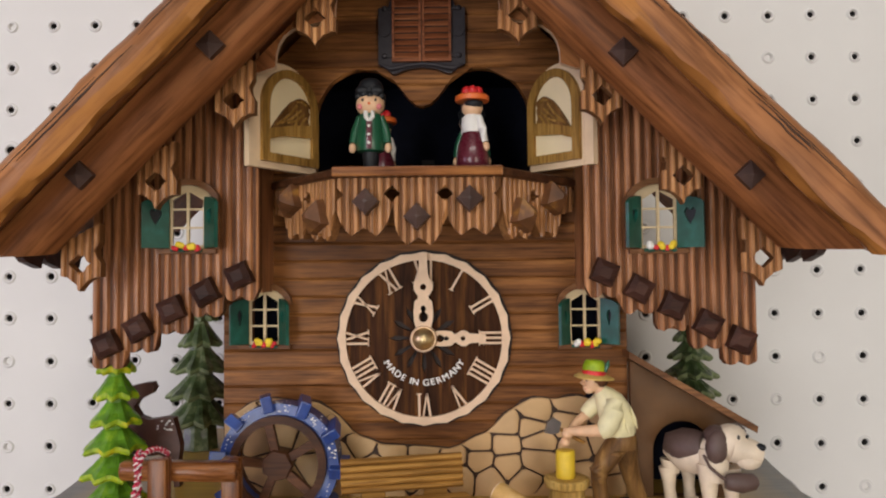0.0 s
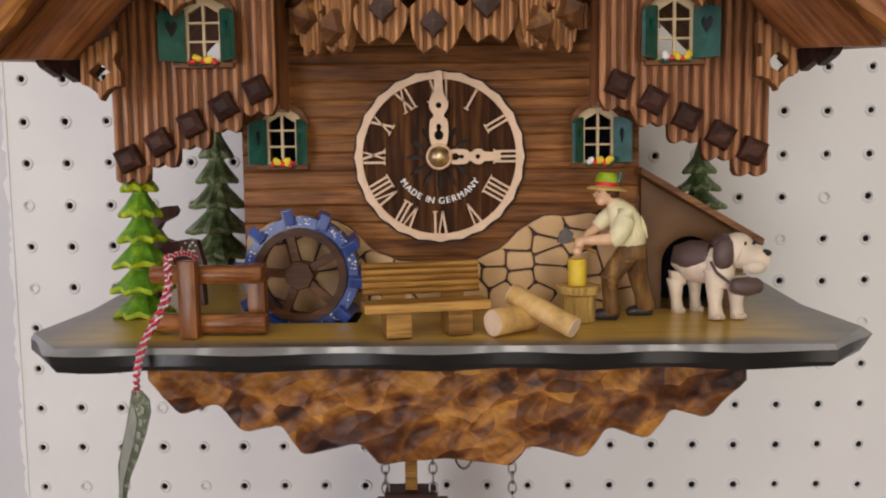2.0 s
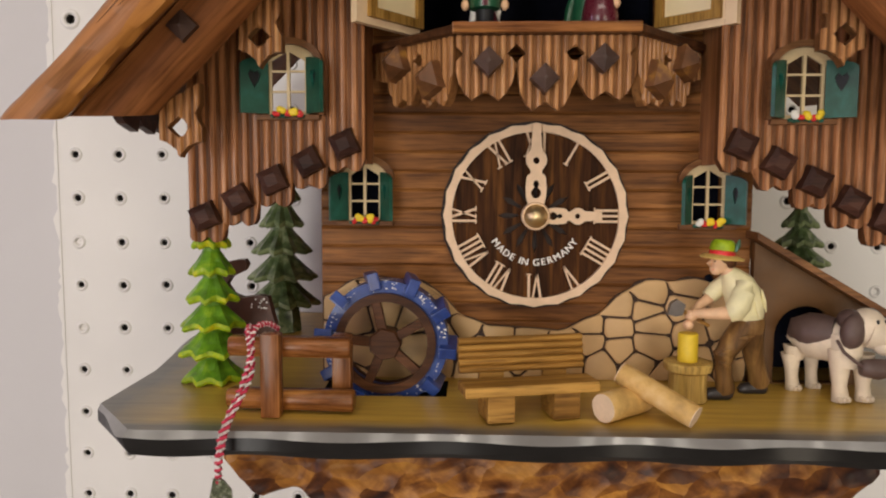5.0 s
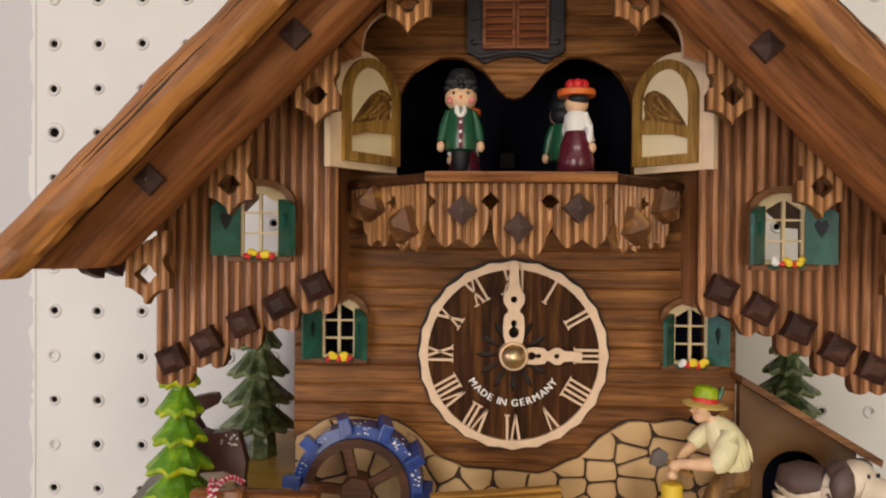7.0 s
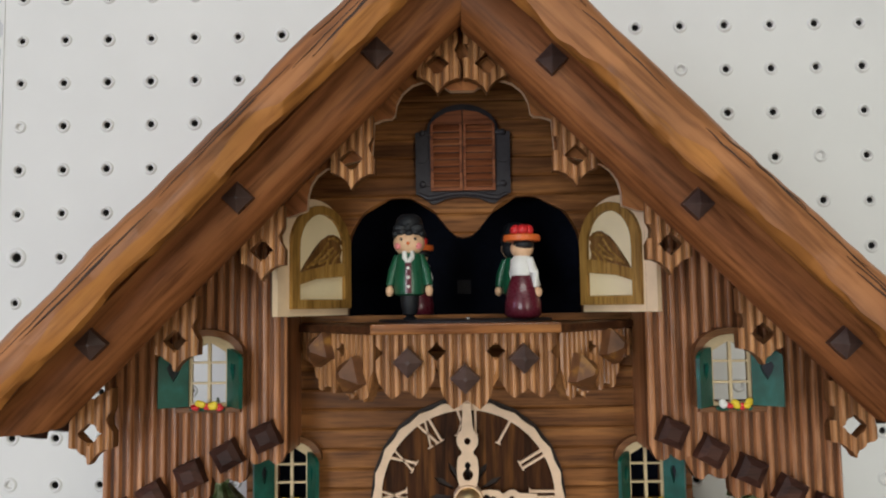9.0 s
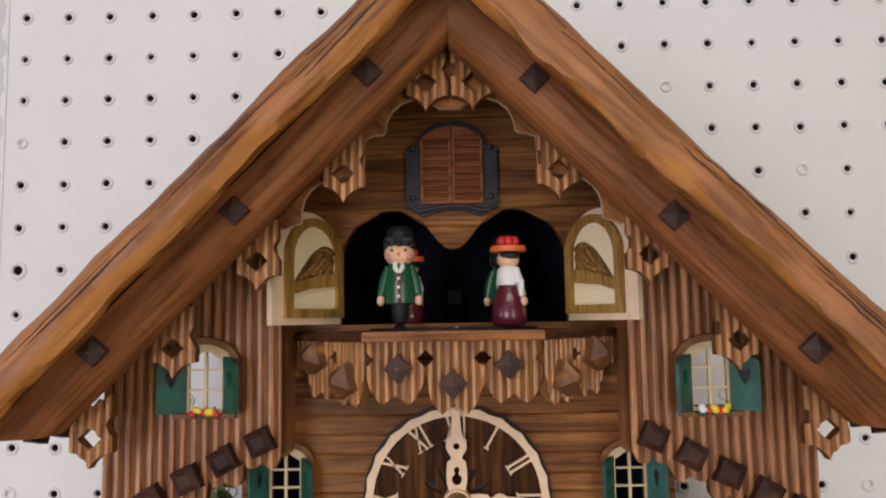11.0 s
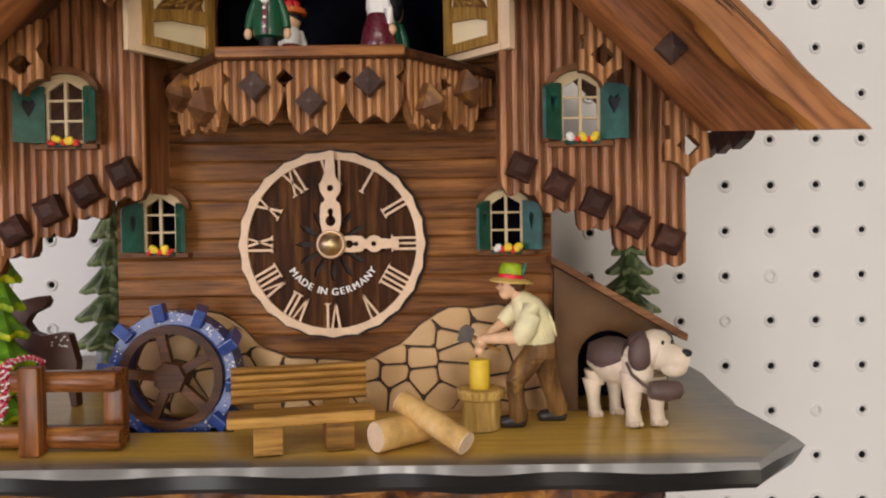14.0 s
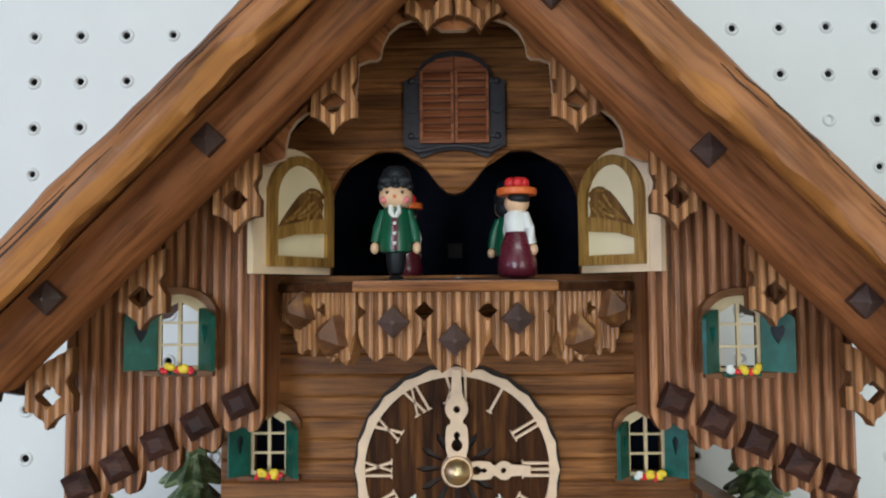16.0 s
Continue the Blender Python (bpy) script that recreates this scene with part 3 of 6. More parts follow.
def stone_wall():
    """Rounded field stones with sunk dark joints, each clipped from a cell pattern."""
    bm = bmesh.new()
    xs = [-85.5 + i * 1.71 for i in range(101)]
    outer = [(xs[0], -67)] + [(xs[-1], -67)] + [(x, top_line(x) + 0.15) for x in reversed(xs)]
    plate(bm, outer, [], -128.2, -127.0)
    wall = part("stone_facing", bm, M_JOINT, CLOCK, "beige field-stone facing with dark joints")
    rnd = random.Random(11)
    seeds = [(46.5, -31.2), (61.5, -28.4), (34.7, -36.6), (45.0, -37.9), (60.3, -35.4), (22.3, -44.6), (34.4, -44.9), (47.1, -43.6), (22.5, -51.2), (35.2, -53.6), (46.5, -50.8), (15.0, -59.0),
             (27.0, -60.0), (42.0, -60.6), (13.0, -49.4), (64.4, -46.8), (74.0, -43.7), (65.9, -57.7), (79.9, -61.5), (78.5, -54.0), (-64.3, -28.4), (-46.4, -30.6), (-38.0, -36.6), (-27.5, -44.6),
             (-75.4, -31.6), (-83.2, -36.5), (-73.4, -43.4), (-59.0, -39.4), (-49.3, -43.0), (-70.3, -56.0), (-58.2, -60.5), (-47.3, -53.6), (-83.5, -50.0), (-36.0, -50.0), (-21.5, -55.0), (76.5, -32.0)]
    for j in range(6):
        for i in range(15):
            p = (-90 + i * 13.0 + (6.5 if j % 2 else 0) + rnd.uniform(-2.8, 2.8), -66 + j * 9.0 + rnd.uniform(-1.6, 1.6))
            if all(math.hypot(p[0] - q[0], 1.2 * (p[1] - q[1])) > 10.0 for q in seeds):
                seeds.append(p)
    seeds = [p for p in seeds if p[1] < top_line(p[0]) - 2.0]
    for a in seeds:
        cell = [(a[0] - 15, a[1] - 13), (a[0] + 15, a[1] - 13), (a[0] + 15, a[1] + 13), (a[0] - 15, a[1] + 13)]
        for b in seeds:
            d = math.hypot(b[0] - a[0], b[1] - a[1])
            if b is a or d > 40:
                continue
            nx, nz = (b[0] - a[0]) / d, (b[1] - a[1]) / d
            lim = d / 2 - rnd.uniform(0.36, 0.48)
            out = []
            for p, q in zip(cell, cell[1:] + cell[:1]):
                dp = (p[0] - a[0]) * nx + (p[1] - a[1]) * nz - lim
                dq = (q[0] - a[0]) * nx + (q[1] - a[1]) * nz - lim
                if dp <= 0:
                    out.append(p)
                if (dp < 0) != (dq < 0) and dp != dq:
                    f = dp / (dp - dq)
                    out.append((p[0] + f * (q[0] - p[0]), p[1] + f * (q[1] - p[1])))
            cell = out
        if len(cell) < 3:
            continue
        cell = [(p[0] + (q[0] - p[0]) * f / 4, p[1] + (q[1] - p[1]) * f / 4) for p, q in zip(cell, cell[1:] + cell[:1]) for f in range(4)]
        cell = [(min(85, max(-85, x + 0.45 * noise.noise(Vector((x * 0.2, z * 0.2, 1))))), max(-66.5, z + 0.45 * noise.noise(Vector((x * 0.2, z * 0.2, 5))))) for x, z in cell]
        cell = [(x, min(z, top_line(x) - 0.2)) for x, z in cell]
        area = 0.5 * abs(sum(p[0] * q[1] - q[0] * p[1] for p, q in zip(cell, cell[1:] + cell[:1])))
        if area < 9:
            continue
        # round the corners once
        soft = []
        for p, q in zip(cell, cell[1:] + cell[:1]):
            if math.hypot(p[0] - q[0], p[1] - q[1]) < 0.05:
                continue
            soft.append(((p[0] + q[0]) / 2, (p[1] + q[1]) / 2))
        if len(soft) < 4:
            continue
        mx = sum(p[0] for p in soft) / len(soft)
        mz = sum(p[1] for p in soft) / len(soft)
        bm = bmesh.new()
        yf = -129.0 - rnd.uniform(0, 0.2)
        r0 = [(x, -128.2, z) for x, z in soft]
        r1 = [(mx + (x - mx) * 0.98, yf + 0.25, mz + (z - mz) * 0.98) for x, z in soft]
        r2 = [(mx + (x - mx) * 0.93, yf, mz + (z - mz) * 0.93) for x, z in soft]
        loft(bm, [r0, r1, r2])
        part("stone", bm, M_STONE, wall, "", True)


def wing(side):
    """Grooved upper-storey panel with scalloped lower edge and a see-through window."""
    blocks = [(72, 27), (85.5, 20.5), (98.7, 13.8), (112, 6.6), (124.6, 0.2)]
    low = []
    for cx, cz in blocks:
        low += [(cx - 6.6, cz - 4), (cx - 6.4, cz - 7.6), (cx - 5.2, cz - 9.6), (cx - 3.2, cz - 10.1), (cx - 1.4, cz - 9.2), (cx, cz - 7.9),
                (cx + 1.4, cz - 9.2), (cx + 3.2, cz - 10.1), (cx + 5.2, cz - 9.6), (cx + 6.4, cz - 7.6)]
    low[0] = (64.5, 22)
    low[-1] = (131.6, -7.5)
    outer = low + [(131.6, 52), (66, 117), (64.5, 117)]
    wx, wz = 93.0, 36.6
    hole = [(wx - 8, wz + 1), (wx + 8, wz + 1), (wx + 8, wz + 18), *arc(wx, wz + 18, 8, 0, 180, 10)]
    if side < 0:
        outer, hole = mirror(outer), mirror(hole)
    # dark backing carries the shade between the ridges as well as stain
    bm = bmesh.new()
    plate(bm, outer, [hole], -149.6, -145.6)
    panel = part("wing_panel", bm, M_GROOVE_SHADE, CLOCK, "vertically grooved reddish brown panel with scalloped edge")
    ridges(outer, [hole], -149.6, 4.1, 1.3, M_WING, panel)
    bm = bmesh.new()
    box(bm, min(side * 64.6, side * 67.0), max(side * 64.6, side * 67.0), -145.6, -125.2, 20, 100)
    part("wing_return", bm, M_WING, CLOCK, "plain return board of the wing")
    for k, (cx, cz) in enumerate(blocks):
        bm = bmesh.new()
        stud(bm, 4.7, 4.6, 1.2, Matrix.Translation((side * cx, -150.2, cz)) @ Matrix.Rotation(radians(side * (24 + (k % 2) * 5)), 4, "Y"), 0, 0.45)
        part("block", bm, M_DARK, panel, "dark stained square block")


def window_unit(x, z, y, wide, tall, shut_w, shut_a, kind):
    """Arched cream lattice with hood, two open shutters and a flower box; z is the sill."""
    h = wide / 2
    spring = tall - h * 0.75
    bm = bmesh.new()

    def arch(r, bottom):
        return [(x - r, z + bottom), (x + r, z + bottom), (x + r, z + spring), *arc(x, z + spring, r, 0, 180, 12, r * 0.92)[1:-1], (x - r, z + spring)]
    inner_z0, inner_z1 = 1.2, spring + h * 0.44
    holes = []
    step = (inner_z1 - inner_z0) / 3
    for c in (-1, 1):
        for r in range(3):
            xa, xb = (x - h + 1.1, x - 0.55) if c < 0 else (x + 0.55, x + h - 1.1)
            za, zb = z + inner_z0 + r * step + 0.3, z + inner_z0 + (r + 1) * step - 0.45
            if r < 2:
                holes.append([(xa, za), (xb, za), (xb, zb), (xa, zb)])
            else:
                cut = step * 0.45
                holes.append([(xa, za), (xb, za), (xb, zb), (xa, zb - cut)] if c < 0 else [(xa, za), (xb, za), (xb, zb - cut), (xa, zb)])
    plate(bm, arch(h, 0.2), holes, y, y + 1.4)
    win = part("window", bm, M_CREAM, CLOCK, "cream arched lattice window with green shutters")
    # hood round the arch, and sill
    bm = bmesh.new()
    ro = h + shut_w * 0.52 + 0.6 if kind == "upper" else h + 5.2
    band_o = arc(x, z + spring - 1.5, ro, -4, 184, 16, h * 0.78 + 3.6)
    band_i = arc(x, z + spring - 1.5, ro - 2.6, -4, 184, 16, h * 0.78 + 1.2)
    if kind == "upper":
        inward = 1 if x < 0 else -1
        plate(bm, band_o + band_i[::-1], [], y - 2.6, y + 2.4)
        side_x = x + inward * (ro - 1.0)
        plate(bm, [(side_x - 0.9, z), (side_x + 0.9, z), (side_x + 0.9, z + spring - 1.5), (side_x - 0.9, z + spring - 1.5)], [], y - 1.2, y + 2.4)
    else:
        plate(bm, band_o + band_i[::-1], [], y - 1.8, y + 1.2)
    box(bm, x - h - 4.5, x + h + 4.5, y - 1.5, y + 1.2, z - 1.9, z + 0.1, 0, 0.3)
    part("hood", bm, M_HOOD, win, "brown arched hood and sill")
    bm = bmesh.new()
    liner_o = arc(x, z + spring - 1.5, ro - 2.7, 0, 180, 16, h * 0.78 + 1.1)
    liner_i = arc(x, z + spring - 1.5, h - 0.2, 0, 180, 16, h * 0.70)
    plate(bm, liner_o + liner_i[::-1], [], y - 0.4, y + 1.0)
    part("arch_liner", bm, M_CREAM, win, "cream board under the hood")
    # open shutters
    for s in (-1, 1):
        bm = bmesh.new()
        th = spring + 0.6
        curve = arc(0, 0, 1, 0, 90, 6)
        top = [(shut_w * c0, th - 3.2 + 3.2 * s0) for c0, s0 in curve]
        heart = [(shut_w * a, b) for a, b in ((0.5, 9.4), (0.66, 12.2), (0.73, 14.4), (0.63, 16.0), (0.5, 15.0), (0.37, 16.0), (0.27, 14.4), (0.34, 12.2))] if kind == "upper" else [(4.0, 8.0), (4.7, 10.5), (5.2, 13.0), (4.4, 14.8), (3.6, 14.8), (2.8, 13.0), (3.3, 10.5)]
        loop = [(0, 0.4), (shut_w, 0.4)] + top + [(0, th)]
        plate(bm, loop, [heart], -0.7, 0.7)
        m = Matrix.Translation((x + s * (h + 0.1), y - 0.6, z)) @ Matrix.Rotation(radians(-s * (shut_a + (18 if s * x < 0 else 0))), 4, "Z") @ Matrix.Diagonal((s, 1, 1, 1))
        bm.transform(m)
        sh = part("shutter", bm, M_GREEN, win, "open green painted shutter")
        bm = bmesh.new()
        plate(bm, [(shut_w * 0.2, 5), (shut_w * 0.92, 5), (shut_w * 0.92, 16.8), (shut_w * 0.2, 16.8)], [], 0.72, 0.95)
        bm.transform(m)
        part("shutter_back", bm, M_HATB, sh, "dark backing seen through the cut-out")
    # flower box
    bm = bmesh.new()
    rnd = random.Random(int(x * 7))
    for k in range(9):
        ball(bm, (x - h * 0.75 + k * h * 0.19 + rnd.uniform(-0.3, 0.3), y - 2.0, z - 0.4 + rnd.uniform(-0.5, 0.4)), (1.0, 0.9, 0.8), 0, None, 8)
    fl = part("flower_box", bm, M_GREEN, win, "green leaves of a tiny flower box", True)
    hues = [M_RED, M_YEL, M_RED, M_YEL, M_RED] if x < 0 else [M_WHITE, M_RED, M_YEL, M_RED, M_YEL]
    for k, mat in enumerate(hues):
        bm = bmesh.new()
        fx = x - h * 0.55 + k * h * 0.30
        grow = 1.2 if mat is not M_RED else 0.9
        for q in range(4):
            ball(bm, (fx + rnd.uniform(-0.7, 0.7), y - 3.0 - (0.5 if grow > 1 else 0) + rnd.uniform(-0.3, 0.3), z + 0.8 + rnd.uniform(-0.9, 0.9) + (0.5 if grow > 1 else -0.4)), (1.1 * grow, 0.8, 1.0 * grow), 0, None, 8)
        part("flower", bm, mat, fl, "", True)


def base_board():
    """Board with a carved, wavy bevelled rim and a slot for the mill wheel."""
    corner = [(-141, -191), (143, -191), (166, -166), (161, -125), (166, -70), (160, -12), (-160, -12), (-165, -70), (-160, -125), (-163, -166)]
    ring = []
    for (xa, ya), (xb, yb) in zip(corner, corner[1:] + corner[:1]):
        n = max(4, int(math.hypot(xb - xa, yb - ya) / 2.2))
        for i in range(n):
            f = i / n
            ring.append((xa + f * (xb - xa), ya + f * (yb - ya)))
    run, prev, loops = 0.0, ring[0], [[], [], [], []]
    for x, y in ring:
        run += math.hypot(x - prev[0], y - prev[1])
        prev = (x, y)
        w = 0.5 + 0.5 * math.sin(run / 9.6 + 0.5 * math.sin(run / 31.0))
        ux, uy = x / 200.0, (y + 95) / 110.0
        ln = math.hypot(ux, uy)
        ux, uy = ux / ln, uy / ln
        g = ground(y)
        for lp, off, dz in zip(loops, (-2.6, -1.7 + 2.6 * w, -1.4, -3.2), (0.0, -2.1 - 0.3 * w, -6.4, -8.2 - 1.2 * w)):
            lp.append((x + ux * off, y + uy * off, g + dz))
    bm = bmesh.new()
    rows = loft(bm, loops, 0, False)
    bm.faces.ensure_lookup_table()
    # the uppermost row takes the grey painted for the rim's highlight
    for i, f in enumerate(bm.faces):
        f.material_index = 2 if i < len(ring) else 1
    slot = [(-82, -152), (-34, -152), (-34, -133), (-82, -133)]
    a = [bm.verts.new((x, y, ground(y))) for x, y in slot]
    b = [bm.verts.new((x, y, ground(y) - 5.5)) for x, y in slot]
    for i in range(4):
        j = (i + 1) % 4
        bm.faces.new((a[i], a[j], b[j], b[i])).material_index = 1
    bm.faces.new(b).material_index = 1
    es = [bm.edges.get((lp[i], lp[(i + 1) % len(lp)])) for lp in (rows[0], a) for i in range(len(lp))]
    bmesh.ops.triangle_fill(bm, use_beauty=True, edges=es)
    bm.faces.new(rows[-1]).material_index = 1
    for f in bm.faces:
        f.smooth = f.material_index > 0
    for lp in rows:
        for i in range(len(lp)):
            bm.edges.get((lp[i], lp[(i + 1) % len(lp)])).smooth = False
    for c in (ring.index(p) for p in corner):
        for lo, hi in zip(rows, rows[1:]):
            bm.edges.get((lo[c], hi[c])).smooth = False
    part("base_board", bm, [M_BASE, M_RIM, M_CHAMFER_SHINE], CLOCK, "tan base board sprayed grey, with black carved rim")


def apron():
    """Apron with a stepped zigzag edge, its face cut into shallow hollows with a gouge."""
    tips = [(-113.6, -86.1), (-101.5, -100.4), (-86.8, -95.4), (-76.8, -107.6), (-62.0, -103.8), (-53.6, -116.9), (-31.8, -111.3), (-23.8, -120.4), (-12, -119.0), (2, -118.2), (15, -119.2), (27.3, -120.9), (34.5, -112.6),
            (55.5, -118.0), (65.0, -105.7), (80.2, -110.6), (88.8, -98.6), (102.6, -102.0), (117.6, -87.4)]
    edge = []
    for p, q, r in zip(tips, tips[1:], tips[2:]):
        edge += [(q[0] + (p[0] - q[0]) * 0.14, q[1] + (p[1] - q[1]) * 0.14), (q[0] + (p[0] + r[0] - 2 * q[0]) * 0.02, q[1] + (p[1] + r[1] - 2 * q[1]) * 0.05), (q[0] + (r[0] - q[0]) * 0.14, q[1] + (r[1] - q[1]) * 0.14)]
    edge = [tips[0]] + edge + [tips[-1]]

    def low(x):
        for (xa, za), (xb, zb) in zip(edge, edge[1:]):
            if xa <= x <= xb:
                return za + (x - xa) / (xb - xa) * (zb - za)
        return -87.0
    rnd = random.Random(31)
    cuts = [(-118 + i * 17.5 + (8.7 if j % 2 else 0) + rnd.uniform(-4.5, 4.5), -76 - j * 10.5 + rnd.uniform(-2.8, 2.8), rnd.uniform(1.4, 2.4)) for j in range(5) for i in range(15)]

    def hollow(x, z):
        d, deep = min((math.hypot((x - cx) * 0.66 + (z - cz) * 0.40, z - cz), deep) for cx, cz, deep in cuts)
        return deep * max(0.0, 1 - (d / 8.6) ** 2)
    xs = sorted({round(-113.6 + i * 231.2 / 190, 3) for i in range(191)} | {round(p[0], 3) for p in edge})
    bm = bmesh.new()
    cols = []
    rows = 26
    for x in xs:
        top = -75.0 if abs(x - 2) < 112.5 else -77.0
        bot = low(x)
        col = [bm.verts.new((x, -158.0, top))]
        for k in range(rows + 1):
            z = top + (bot - top) * k / rows
            near = min(top - z, z - bot, x + 113.6, 117.6 - x)
            ease = 1.6 * max(0.0, 1 - near / 1.8) ** 2
            col.append(bm.verts.new((x, -173.6 + hollow(x, z) + ease, z)))
        col.append(bm.verts.new((x, -158.0, bot)))
        cols.append(col)
    for a, b in zip(cols, cols[1:]):
        for k in range(len(a) - 1):
            bm.faces.new((a[k], a[k + 1], b[k + 1], b[k]))
        bm.faces.new((a[0], b[0], b[-1], a[-1]))
    bm.faces.new(cols[0])
    bm.faces.new(cols[-1])
    part("apron", bm, M_BURL, CLOCK, "carved burl-stained apron with stepped zigzag edge", True)


# ---------- roof ----------
def roof_point(side, c, s, y):
    """c: height of the line |x| + z; s runs from the level eave cut to the ridge."""
    low = 31.5 + min(11.0, 0.14 * max(0.0, y + 207))
    return (side * (c - low) * (1 - s), y, low + (c - low) * s)


def roof(side):
    n = 110
    drop = 1.0 if side < 0 else -1.3
    sect = [(188.5, -188), (182.6, -199.5), (180.0, -204.0), (181.2, -206.4), (186.6, -207.6), (192.5, -208.2), (197.5, -206.6), (201, -203.4), (203.4, -197), (203.5, -186), (190, -186)]
    rings = []
    for k in range(n + 1):
        s = k / n
        ring = []
        for i, (c, y) in enumerate(sect):
            slow = noise.noise(Vector((s * 8.0 + side * 11, 0.3 if i < 4 else 2.7, 0)))
            quick = noise.noise(Vector((s * 30 + side * 5, i * 0.5, 3)))
            dc, dy = drop * (1.0 if i < 5 else 0.4), 0.0
            if 0 < i < 4:
                dc += 2.6 * slow + 0.8 * quick
            elif i == 4:
                # the ridge between the worn lower facet and the face wanders
                dc += 6.5 * noise.noise(Vector((s * 9.0, 5.5, side * 3))) + 1.4 * quick - (2.6 if side > 0 else 0.0)
                dy = -0.5 + 0.9 * noise.noise(Vector((s * 11, 1.5, side)))
            elif i < 9:
                dc += 2.0 * slow + 0.6 * quick
                dy = 1.5 * noise.noise(Vector((s * 7, i * 0.5, 9 + side))) + 0.4 * noise.noise(Vector((s * 44, i * 0.9, side)))
            else:
                dc = 0.0
            ring.append(roof_point(side, c + dc, s, y + dy))
        rings.append(ring)
    bm = bmesh.new()
    rows = loft(bm, rings)
    for a, b in zip(rows, rows[1:]):
        for i in (2, 3):
            f = next(f for f in a[i].link_faces if all(v in f.verts for v in (a[i + 1], b[i], b[i + 1])))
            f.material_index = 1
        bm.edges.get((a[4], b[4])).smooth = False
    log = part("roof_log", bm, [M_LOG_R, M_EDGE_R] if side > 0 else [M_LOG_L, M_EDGE_L], CLOCK, "rough-hewn brown roof beam with golden worn edges", True)
    # drying cracks: thin dark slivers let into the beam's face
    faces = [[Vector(p) for p in ring] for ring in rings]

    def on_face(c, s):
        k = min(n - 1, int(s * n))
        pts = faces[k][3:9]
        for p, q in zip(pts, pts[1:]):
            cp, cq = abs(p.x) + p.z, abs(q.x) + q.z
            if cp <= c <= cq:
                return p.y + (q.y - p.y) * (c - cp) / (cq - cp) - 0.25
        return -208.2
    rnd = random.Random(21 if side > 0 else 22)
    for k in range(11):
        s0, ln, c0 = rnd.uniform(0.03, 0.78), rnd.uniform(0.07, 0.22), rnd.uniform(190.5, 197.5)
        up, dn = [], []
        bm = bmesh.new()
        for i in range(15):
            f = i / 14
            w = (0.20 + 0.05 * (k % 3)) * math.sin(math.pi * f) ** 0.7 + 0.02
            cc = c0 + 1.0 * noise.noise(Vector((k * 3.1, f * 2.5, side))) + 0.25 * noise.noise(Vector((k * 3.1, f * 14, side)))
            up.append(roof_point(side, cc + w, s0 + ln * f, on_face(cc, s0 + ln * f)))
            dn.append(roof_point(side, cc - w, s0 + ln * f, on_face(cc, s0 + ln * f)))
        lo = [bm.verts.new(p) for p in up]
        hi = [bm.verts.new(p) for p in dn]
        bl = [bm.verts.new((p[0], p[1] + 2.0, p[2])) for p in up]
        bh = [bm.verts.new((p[0], p[1] + 2.0, p[2])) for p in dn]
        for i in range(14):
            bm.faces.new((lo[i], lo[i + 1], hi[i + 1], hi[i]))
            bm.faces.new((lo[i], lo[i + 1], bl[i + 1], bl[i]))
            bm.faces.new((hi[i], hi[i + 1], bh[i + 1], bh[i]))
        part("crack", bm, M_JOINT, log, "dark drying crack")
    # soffit board, facing forward and down, with an eased lower edge
    low = 1.2 if side < 0 else -0.9
    sect = [(191, -186.5), (188, -189.5), (180, -189.0), (171.0 + low, -187.6), (167.4 + low, -185.4), (164.8 + low, -181.5), (165.0 + low, -178.6), (180, -174.5), (191, -176)]
    rings = []
    for k in range(25):
        s = k / 24
        rings.append([roof_point(side, c + (0.5 * noise.noise(Vector((s * 9, i * 0.7, side))) if 0 < i < 7 else 0), s, y + (0.5 * noise.noise(Vector((s * 14, i * 0.8, side + 4))) if 1 < i < 5 else 0)) for i, (c, y) in enumerate(sect)])
    bm = bmesh.new()
    loft(bm, rings)
    sof = part("soffit_board", bm, M_SOF_R if side > 0 else M_SOF_L, CLOCK, "smooth reddish brown board under the roof beam", True)
    # roof slab behind
    sect = [(189.5, -189), (202, -189), (200, -12), (189.5, -12)]
    # deep over the house, shallow over the wing
    for s0, s1, back in ((0.0, 0.06, -128), (0.06, 0.455, -40), (0.455, 1.0, -12)):
        bm = bmesh.new()
        loft(bm, [[roof_point(side, c, s, y if y < -100 else back) for c, y in sect] for s in (s0, s1)])
        part("roof_panel", bm, M_SOF_R if side > 0 else M_SOF_L, CLOCK, "brown roof board")
    # zigzag eave board
    prof, y = [], -182.0
    while y < -140:
        prof += [(y + 1.5, 32.4), (y + 11, 30.2), (y + 12.5, 34.4)]
        y += 14.0
    outer = [(-183, 39), (-183, 34)] + prof + [(-134, 39)]
    bm = bmesh.new()
    plate(bm, outer, [], -1.5, 1.5)
    bm.transform(Matrix.Translation((side * 142, 0, 0)) @ Matrix.Rotation(radians(90), 4, "Z"))
    part("eave_board", bm, M_DARK, CLOCK, "dark zigzag eave board")
    for x, z in ((27.1, 153.4), (71.3, 107.6), (117.0, 62.4)) if side < 0 else ((28.4, 150.0), (72.5, 103.2), (115.1, 59.9)):
        bm = bmesh.new()
        m = Matrix.Translation((side * x, -188.6, z)) @ Matrix.Rotation(radians(side * 45), 4, "Y") @ Matrix.Rotation(radians(6), 4, "X")
        stud(bm, 3.7, 2.4, 2.0, m, 0, 0.10)
        part("stud", bm, M_STUD4, sof, "dark pyramid stud")


